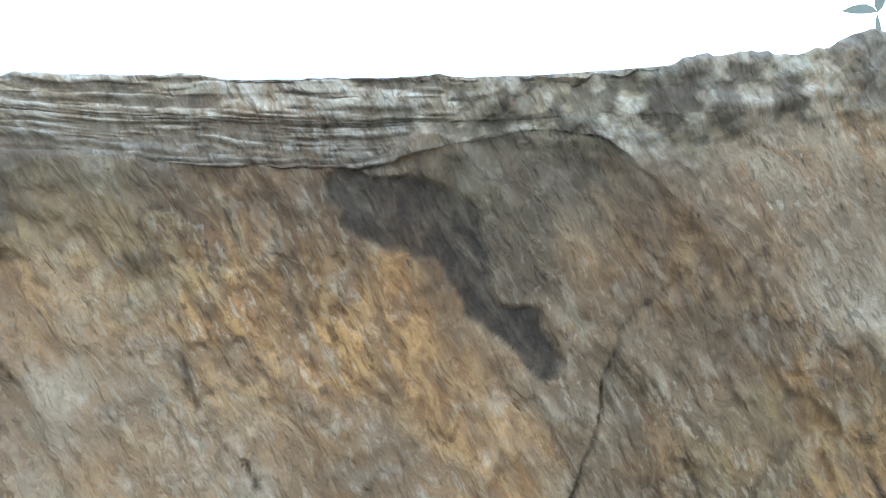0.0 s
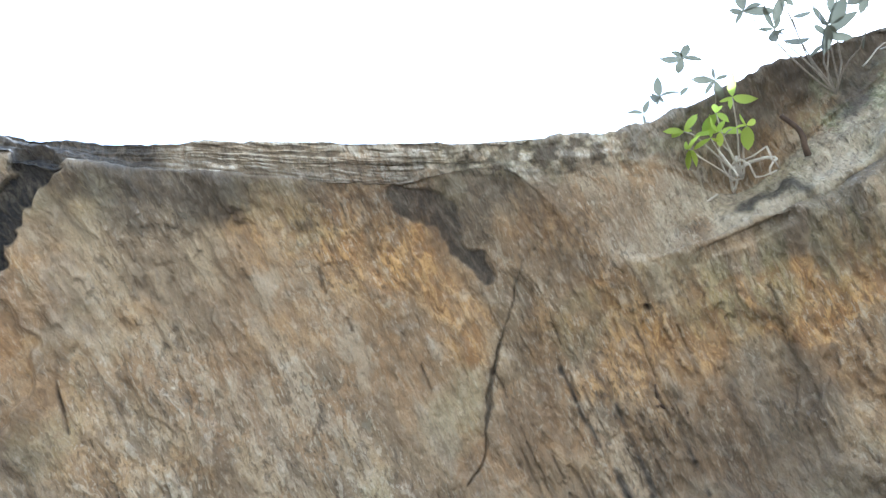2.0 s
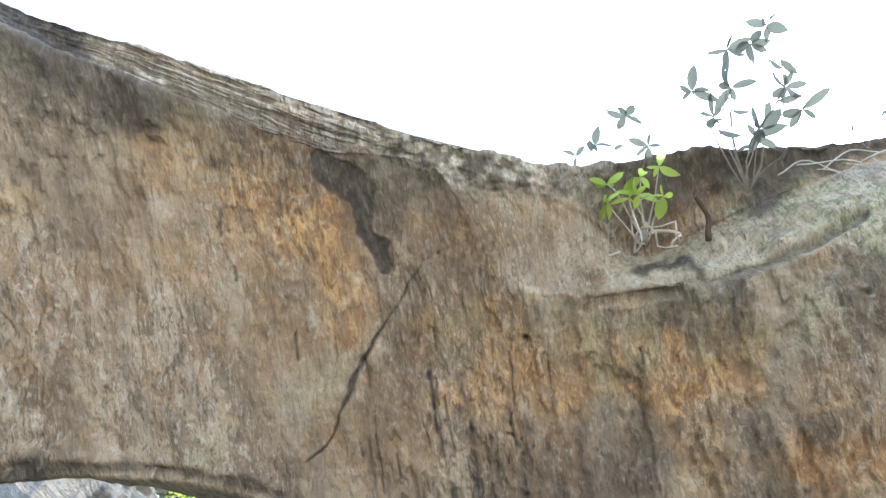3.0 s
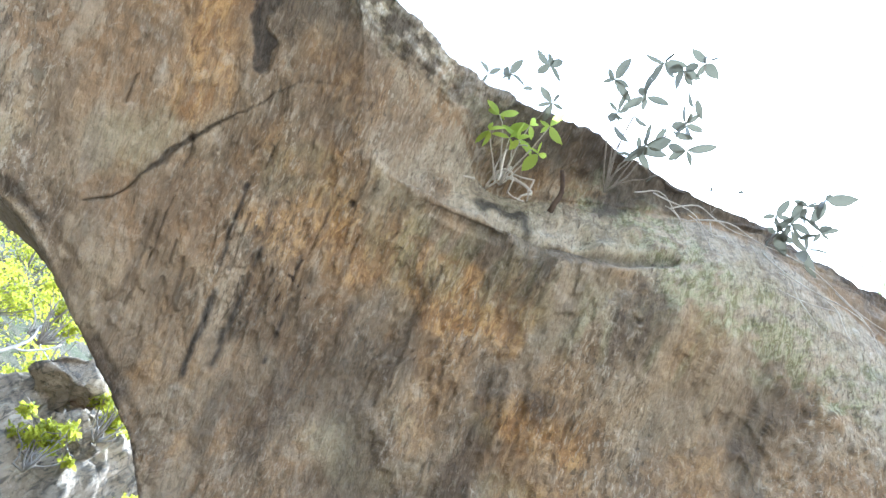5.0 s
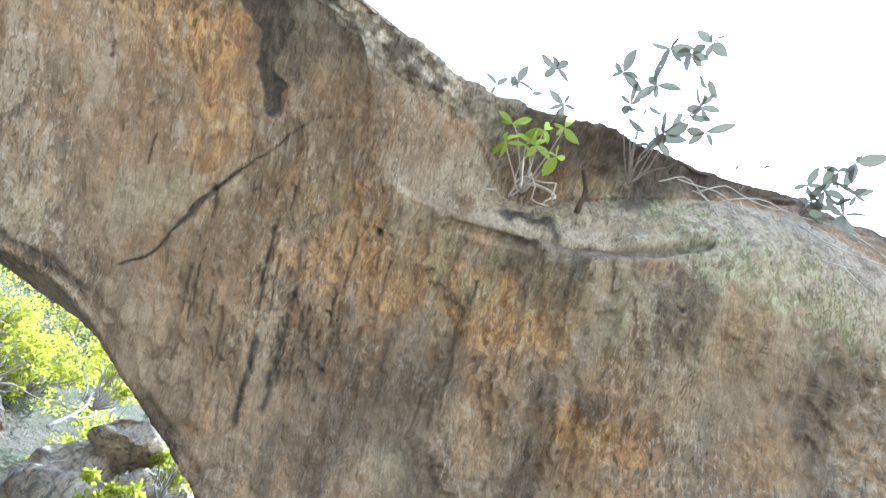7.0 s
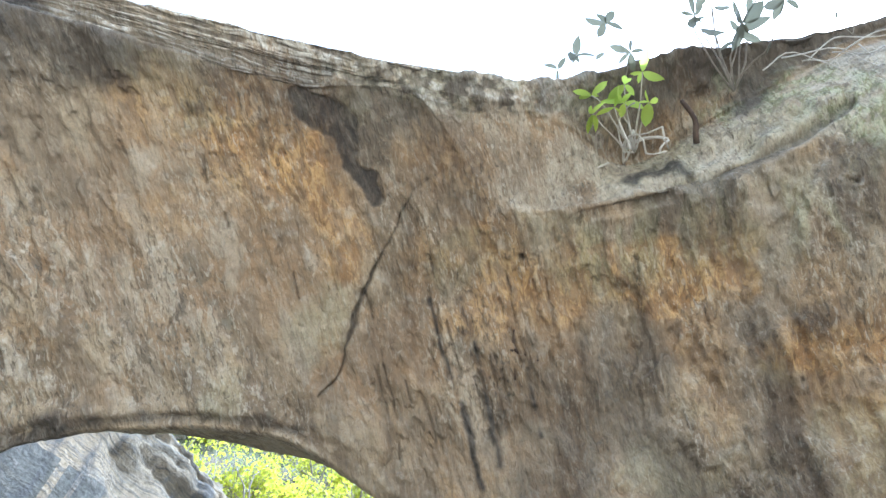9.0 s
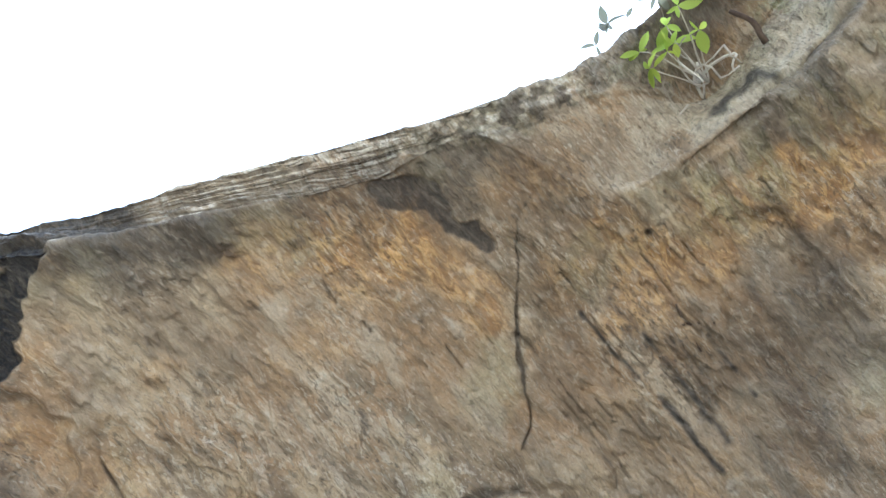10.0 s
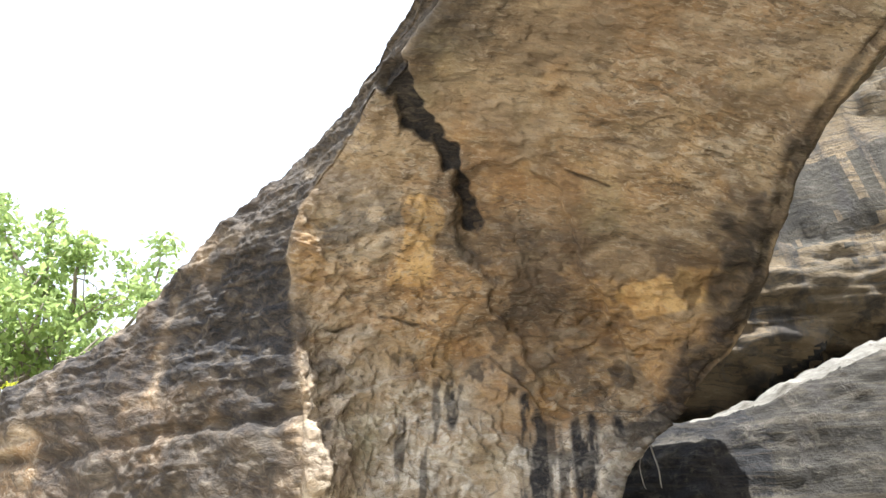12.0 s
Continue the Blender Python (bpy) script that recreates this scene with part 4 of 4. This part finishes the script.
def rock_block(name, x0, x1, front, back, low, high, seed, label, material, nu=150, nv=150, beds=6.0, depth=.10, category="rock", kind="", calm=1.0, zones=None):
    """A bedded block along x; front, back, low and high are functions of x."""
    xs = np.linspace(x0, x1, nu)
    a = np.linspace(0, 2 * math.pi, nv, endpoint=False) + math.pi
    ca, sa = np.cos(a), np.sin(a)
    e = .3
    cy = -np.sign(ca) * np.abs(ca) ** e
    cz = -np.sign(sa) * np.abs(sa) ** e
    pts = np.zeros((nu, nv, 3))
    ends = np.clip(np.minimum(xs - x0, x1 - xs) / .7, 0, 1) ** .5
    for i, x in enumerate(xs):
        f, b, l, h = front(x), back(x), low(x), high(x)
        pts[i, :, 0] = x
        pts[i, :, 1] = (f + b) / 2 + cy * (b - f) / 2 * (.25 + .75 * ends[i])
        pts[i, :, 2] = (l + h) / 2 + cz * (h - l) / 2 * (.15 + .85 * ends[i])
    n = grid_normals(pts, True)
    p = pts.reshape(-1, 3)
    w = fbm(p, .8, 3, seed)[:, None]
    bed = fbm((p + w * .2) * (.5, .5, beds), 1.0, 3, seed + 3)
    lump = fbm(p, .9, 4, seed + 7)
    chip = fbm(p, 4, 3, seed + 11)
    lift = depth * np.sign(bed) * np.abs(bed) ** .5 + .22 * calm * lump + (.08 if beds > 4 else .13) * calm * chip + .03 * fbm(p, 11, 2, seed + 19) - (.05 if beds > 4 else .16) * calm ** 2 * np.abs(fbm(p, 1.7, 3, seed + 23)) ** .5 + .04 * fbm(p * (.7, .7, 4 * beds), 1.0, 2, seed + 13)
    centre = np.stack([p[:, 0], np.repeat([(front(x) + back(x)) / 2 for x in xs], nv), np.repeat([(low(x) + high(x)) / 2 for x in xs], nv)], axis=1)
    out = n.reshape(-1, 3)
    if np.mean(np.sum(out * (p - centre), axis=1)) < 0:
        out = -out
    p = p + out * lift[:, None]
    me = grid_mesh(name, p.reshape(nu, nv, 3), material, True)
    if zones:
        zones(me, p, np.repeat([high(x) for x in xs], nv))
    return tagged(new(name, me), label, category, kind=kind)


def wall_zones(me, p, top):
    """Sun on the wall's brow and the shade under the ledge, put in as pale and black rock."""
    me.materials.append(SUNLIT_ROCK), me.materials.append(SHADE_ROCK)
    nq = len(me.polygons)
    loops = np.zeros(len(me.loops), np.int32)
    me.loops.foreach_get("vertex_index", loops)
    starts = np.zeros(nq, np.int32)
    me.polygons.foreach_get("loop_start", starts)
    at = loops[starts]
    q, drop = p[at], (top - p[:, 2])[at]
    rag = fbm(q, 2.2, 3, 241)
    # black: the ledge's shade on the wall's left end, as colour
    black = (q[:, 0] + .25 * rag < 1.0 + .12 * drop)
    # here crust is the sunlit brow, its light painted as a pale strip
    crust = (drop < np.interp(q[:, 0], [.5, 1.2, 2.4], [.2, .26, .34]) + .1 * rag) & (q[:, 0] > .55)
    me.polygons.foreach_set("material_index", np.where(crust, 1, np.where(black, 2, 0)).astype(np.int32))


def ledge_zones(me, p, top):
    """The undercut's shade is put in as black rock; a ragged darker patch lies at mid height."""
    me.materials.append(SHADE_ROCK), me.materials.append(WALL_ROCK)
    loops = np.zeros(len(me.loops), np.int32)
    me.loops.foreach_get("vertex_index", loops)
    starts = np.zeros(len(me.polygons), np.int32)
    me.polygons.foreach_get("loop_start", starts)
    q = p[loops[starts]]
    # below this edge the undercut's shade is painted black
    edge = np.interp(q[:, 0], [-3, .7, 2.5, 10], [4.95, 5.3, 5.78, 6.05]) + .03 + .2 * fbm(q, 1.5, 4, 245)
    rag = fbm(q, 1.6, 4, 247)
    # ragged darker patch round z 7.5, fading towards larger x
    dark_zone = fbm(q * (1, 1, 1.6), 3.5, 4, 249, .65) < 1.1 * (.5 - np.abs(q[:, 2] - 7.5) - .6 * np.clip(q[:, 0] - 2.6, -.4, 2)) + .3 * rag
    me.polygons.foreach_set("material_index", np.where(q[:, 2] < edge, 1, np.where(dark_zone, 2, 0)).astype(np.int32))


def turned(ob):
    """The wall behind runs slantwise away from the arch."""
    ob.matrix_world = pose(-4.3, 4.3, 0, 0, 0, 45)
    return ob


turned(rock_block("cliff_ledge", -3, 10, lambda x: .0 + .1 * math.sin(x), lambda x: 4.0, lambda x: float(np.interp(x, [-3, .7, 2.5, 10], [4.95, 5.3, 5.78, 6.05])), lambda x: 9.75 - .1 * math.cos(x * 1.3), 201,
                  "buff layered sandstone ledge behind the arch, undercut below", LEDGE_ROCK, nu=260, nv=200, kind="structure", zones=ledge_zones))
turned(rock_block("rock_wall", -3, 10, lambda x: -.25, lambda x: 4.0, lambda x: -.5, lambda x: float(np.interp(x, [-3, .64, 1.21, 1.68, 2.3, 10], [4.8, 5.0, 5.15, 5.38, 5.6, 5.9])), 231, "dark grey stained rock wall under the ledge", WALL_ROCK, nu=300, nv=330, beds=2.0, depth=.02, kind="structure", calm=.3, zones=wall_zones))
rock_block("boulder", .6, 3.4, lambda x: 6.3, lambda x: 9, lambda x: 3.0, lambda x: 7.8, 251, "pale grey weathered boulder on the hillside", PALE_ROCK, nu=150, nv=170, beds=2.5, depth=.12)
rock_block("boulder", 2.0, 5.2, lambda x: 5.4, lambda x: 8, lambda x: 1.5, lambda x: 6.0, 271, "pale grey weathered boulder on the hillside", PALE_ROCK, nu=150, nv=170, beds=2.5, depth=.12)


# ---- plants on the shelf of the arch ----
def sprig(name, root, tips, material, label, seed, leaf=.13, per=5, stem_r=.006, stem_mat=None, droop=.0):
    """A young plant: stems from the root to each tip, with a rosette of separate leaves at each tip."""
    rng = np.random.default_rng(seed)
    base = new(name)
    base.location = root
    tagged(base, label, "plant", "plants on the arch")
    shared = [faces_mesh("leaf", *leaf_shape(1.0, w, f, c), material) for w, f, c in ((.46, .25, .2), (.52, .1, .45), (.40, .5, -.12))]
    for k, tip in enumerate(tips):
        tip = np.array(tip, float) - np.array(root)
        line = bent((0, 0, 0), tip, .05 * np.linalg.norm(tip), seed + k)
        part("stem", faces_mesh("stem", *tube(line, stem_r, stem_r * .5, 6, .15, seed + k), stem_mat or BARK), base)
        n = per if isinstance(per, int) else per[k]
        turn = rng.uniform(0, 360)
        for j in range(n):
            s = leaf * rng.uniform(.45, 1.2)
            at = tip if j < 5 else line[-1 - rng.integers(1, 3)]
            az, up = turn + 360 * j / min(n, 5) + rng.uniform(-30, 30), rng.uniform(-55, 35) - droop
            ob = part("leaf", shared[rng.integers(0, 3)], base)
            ob.matrix_local = Matrix.Translation(Vector(at)) @ pose(0, 0, 0, rng.uniform(-60, 60), -up, az) @ Matrix.Diagonal((s, s * rng.uniform(.75, 1.1), s, 1))
    return base


sprig("sapling", (1.66, .90, 5.86), [(1.27, .64, 5.87), (1.31, .74, 5.84), (1.50, .42, 5.82), (1.46, .62, 5.81), (1.59, .57, 5.77), (1.43, .52, 5.84), (1.41, .66, 5.80)],
      LEAF_BRIGHT, "young broad-leaved sapling with bright green leaves rooted in a rock crevice", 5, .125, [4, 4, 4, 5, 4, 4, 3], .007, PALE_ROOT)
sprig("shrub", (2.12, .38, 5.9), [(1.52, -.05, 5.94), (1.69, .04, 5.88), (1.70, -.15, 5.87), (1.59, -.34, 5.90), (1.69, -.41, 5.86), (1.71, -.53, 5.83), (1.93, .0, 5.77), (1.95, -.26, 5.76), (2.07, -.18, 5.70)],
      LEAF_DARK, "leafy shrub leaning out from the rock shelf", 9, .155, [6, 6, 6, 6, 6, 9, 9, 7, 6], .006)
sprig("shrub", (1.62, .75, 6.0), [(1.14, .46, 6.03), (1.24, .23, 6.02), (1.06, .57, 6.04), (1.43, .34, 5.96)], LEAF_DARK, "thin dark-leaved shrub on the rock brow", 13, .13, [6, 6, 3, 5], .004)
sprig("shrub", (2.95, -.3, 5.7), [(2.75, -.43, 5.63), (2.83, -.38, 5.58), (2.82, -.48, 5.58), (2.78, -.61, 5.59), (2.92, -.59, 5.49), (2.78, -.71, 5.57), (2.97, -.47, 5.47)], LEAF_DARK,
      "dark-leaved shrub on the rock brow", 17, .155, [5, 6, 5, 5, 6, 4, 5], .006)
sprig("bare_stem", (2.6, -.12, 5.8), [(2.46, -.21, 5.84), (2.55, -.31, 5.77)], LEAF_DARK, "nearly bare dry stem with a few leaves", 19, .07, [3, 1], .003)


def wood(name, lines, radii, material, label, category):
    base = new(name)
    base.location = lines[0][0]
    tagged(base, label, category)
    for k, line in enumerate(lines):
        rel = np.array(line) - np.array(lines[0][0])
        part("branch", faces_mesh("branch", *tube(rel, radii[k], radii[k] * .55, 7, .18, 40 + k), material), base)
    return base


wood("broken_stump", [bent((1.97, .72, 5.76), (1.79, .51, 5.81), .01, 3)], [.022], DARK_WOOD, "short dark broken branch stump sticking out of the rock", "stump")
wood("root_tangle", [bent((1.60, .92, 5.88), (1.78, .85, 5.77), .05, 3, 9), bent((1.60, .92, 5.88), (1.74, .69, 5.80), .06, 4, 9), bent((1.60, .92, 5.88), (1.46, .72, 5.80), .05, 6, 9), bent((1.60, .92, 5.88), (1.81, .82, 5.76), .05, 8, 9),
                     bent((1.74, .69, 5.80), (1.81, .80, 5.74), .03, 9), bent((1.60, .92, 5.88), (1.52, .60, 5.80), .05, 16, 9)], [.012, .009, .009, .009, .007, .007], PALE_ROOT, "pale bare roots of the sapling on the rock", "roots")
wood("dead_root", [bent((1.22, 2.2, 5.38), (1.38, 2.2, 5.30), .015, 31), bent((1.22, 2.2, 5.38), (1.14, 2.22, 5.38), .01, 32), bent((1.22, 2.2, 5.38), (1.20, 2.09, 5.42), .01, 33), bent((1.22, 2.2, 5.38), (1.28, 2.36, 5.28), .012, 34)],
     [.013, .011, .010, .009], DARK_WOOD, "small dark dead root clinging to the underside", "root")
wood("dry_twig", [bent((1.52, 1.0, 5.83), (1.27, 1.2, 5.83), .02, 11), bent((1.38, 1.07, 5.86), (1.24, 1.02, 5.90), .02, 12)], [.009, .006], PALE_ROOT, "dry pale twigs lying along the shelf", "twig")
VINES = [((2.25, .22, 5.93), (2.58, -.02, 5.78)), ((2.45, .09, 5.86), (2.80, -.25, 5.62)), ((2.58, -.02, 5.78), (3.07, -.41, 5.41)), ((2.73, -.11, 5.68), (3.28, -.42, 5.22)),
         ((2.9, -.25, 5.55), (3.42, -.52, 5.07)), ((2.95, -.35, 5.52), (3.5, -.6, 5.1)), ((2.3, .12, 5.88), (2.73, -.11, 5.66))]
for i, (a, b) in enumerate(VINES):
    c = tuple((p + q) / 2 for p, q in zip(a, b))
    wood("vine", [bent(a, b, .035, 60 + i, 11), bent(c, (c[0] + .28, c[1] - .02, c[2] - .28), .03, 80 + i, 9)], [.005, .0035], PALE_ROOT, "thin dry vine stems hanging over the mossy shelf", "vine")


wood("hanging_root", [bent((-3.80, 4.05, 4.35), (-3.74, 4.02, 3.95), .02, 91, 9), bent((-3.80, 4.05, 4.35), (-3.90, 4.02, 4.0), .03, 92, 9)], [.008, .006], PALE_ROOT, "thin pale roots hanging before the black undercut", "roots")
wood("dead_branch", [bent((.70, 6.0, 6.85), (.92, 6.1, 7.65), .05, 93, 10), bent((.76, 6.03, 7.1), (1.15, 6.0, 7.5), .05, 94, 9), bent((.84, 6.06, 7.4), (.62, 6.0, 7.75), .04, 95, 9), bent((1.0, 6.02, 7.35), (1.3, 6.0, 7.3), .03, 96, 8)],
     [.022, .013, .011, .008], PALE_ROOT, "bleached dead branch lying on the rocky slope", "branch")


# ---- trees and hillside growth ----
def leaf_cloud(centres, radius, count, size, seed, flat=.7):
    """Many small folded leaves in loose clumps round the centres, as one mesh."""
    rng = np.random.default_rng(seed)
    centres = np.array(centres, float)
    pick = rng.integers(0, len(centres), count)
    d = rng.normal(0, 1, (count, 3))
    d /= np.linalg.norm(d, axis=1)[:, None]
    pos = centres[pick] + d * (radius * rng.uniform(.15, 1, count) ** .6)[:, None] * (1, 1, flat)
    ax = rng.normal(0, 1, (count, 3))
    ax[:, 2] -= .35
    ax /= np.linalg.norm(ax, axis=1)[:, None]
    sd = np.cross(ax, rng.normal(0, 1, (count, 3)))
    sd /= np.linalg.norm(sd, axis=1)[:, None]
    up = np.cross(ax, sd)
    s = (size * rng.uniform(.6, 1.3, count))[:, None]
    v = np.stack([pos, pos + ax * s * .5 + sd * s * .28 + up * s * .08, pos + ax * s, pos + ax * s * .5 - sd * s * .28 + up * s * .08], axis=1).reshape(-1, 3)
    f = (np.arange(count)[:, None] * 4 + np.array([[0, 1, 2, 0, 2, 3]])).reshape(-1, 3)
    return v, [tuple(int(i) for i in t) for t in f]


def tree(name, foot, height, crown, lean, seed, label, leaves=9000, size=.16, limbs=16, spread=.55):
    rng = np.random.default_rng(seed)
    base = new(name)
    base.location = foot
    tagged(base, label, "tree")
    top = np.array([lean[0], lean[1], height])
    trunk = bent((0, 0, -.3), top * (1, 1, .8), .25, seed, 10)
    part("trunk", faces_mesh("trunk", *tube(trunk, height * .022, height * .008, 9, .12, seed), BARK), base)
    tips, pieces = [], []
    for k in range(limbs):
        f = rng.uniform(.4, 1)
        a = trunk[min(9, int(f * 9))]
        w = rng.uniform(0, 2 * math.pi)
        r = crown * rng.uniform(.45, 1.0)
        b = top * (1, 1, 0) + np.array([math.cos(w) * r, math.sin(w) * r, height * rng.uniform(.6, 1.0) + .1 * crown])
        line = bent(a, b, .3, seed + k, 8)
        pieces.append(tube(line, height * .008, .012, 6, .1, seed + k))
        tips += [line[-1], line[-2], line[-3]]
        for j in range(3):
            c = line[rng.integers(4, 8)]
            e = c + rng.normal(0, crown * .22, 3)
            pieces.append(tube(bent(c, e, .06, seed + 7 * k + j, 5), .014, .005, 5, 0, seed))
            tips.append(e)
    part("branchwork", faces_mesh("branchwork", *joined(pieces), BARK), base)
    part("crown", faces_mesh("crown", *leaf_cloud(tips, crown * spread * .5, leaves, size, seed), LEAF_TREE, False), base)
    return base


tree("tree", (-13.9, -1.7, 3.2), 8.15, 2.35, (.1, .2), 307, "leafy green tree standing beyond the arch's shoulder", 8200, .18, 26, .32)
tree("tree", (-16.5, -4.6, 4.0), 8.0, 2.8, (0, 0), 331, "leafy green tree beyond the rock shoulder", 9000, .17)
tree("tree", (10.3, -3.9, 0), 13.2, 2.3, (0, 0), 351, "tall thin-crowned tree beyond the arch", 6000, .17)


def bush(name, foot, r, seed, label, leaves=900, size=.12, material=None):
    rng = np.random.default_rng(seed)
    base = new(name)
    base.location = foot
    tagged(base, label, "bush", "hillside bushes")
    tips, pieces = [], []
    for k in range(15):
        e = np.array([rng.normal(0, .5), rng.normal(0, .4) - .2, rng.uniform(.3, 1.0)]) * r
        pieces.append(tube(bent((0, 0, -.2), e, .12 * r, seed + k, 6), .02 * r + .004, .004, 5, .1, seed + k))
        tips.append(e)
    for k in range(22):
        a = tips[rng.integers(0, len(tips))] * rng.uniform(.4, .9)
        pieces.append(tube(bent(a, a + rng.normal(0, .3, 3) * r + (0, -.1 * r, .1 * r), .08 * r, seed + 50 + k, 6), .006, .002, 4, .1, seed + k))
    part("branchwork", faces_mesh("branchwork", *joined(pieces), BARK), base)
    part("foliage", faces_mesh("foliage", *leaf_cloud(tips, r * .24, leaves, size, seed), material or LEAF_SHRUB, False), base)
    return base


rng = np.random.default_rng(77)
for i in range(80):
    x, y = rng.uniform(-3.5, 7.0), rng.uniform(7.4, 13)
    if y > x + 7.7:
        y = max(y, x + 9.3)
        z = max(9.55, float(ground_height(np.array(x), np.array(y))))
    else:
        z = float(ground_height(np.array(x), np.array(y)))
    bush("bush", (x, y, z), rng.uniform(.6, 1.3), 400 + i, "sunlit yellow-green bush on the steep hillside", 1300, .075)
for i, (x, y, z, r) in enumerate(((2.0, 6.0, 7.0, .4), (2.7, 5.4, 5.7, .4), (1.0, 6.2, 7.7, .45), (1.6, 6.0, 6.3, .3), (-11.0, -1.6, 6.6, .8), (-9.9, -1.0, 5.9, .6))):
    bush("bush", (x, y, z), r, 500 + i, "bright green bush growing among rocks", 700, .075)

# rubble among the bushes
rng = np.random.default_rng(91)
for i in range(12):
    x, y = rng.uniform(.6, 3.6), rng.uniform(5.7, 6.6)
    z = rng.uniform(5.2, 7.9)
    r = rng.uniform(.22, .5)
    rock_block("stone", x - r, x + r, lambda q: y - r * .7, lambda q: y + r, lambda q: z - r * .7, lambda q: z + r * .6, 600 + 17 * i, "pale angular stone in the hillside rubble", PALE_ROCK, nu=36, nv=40, beds=3.0, depth=.05, category="stone")
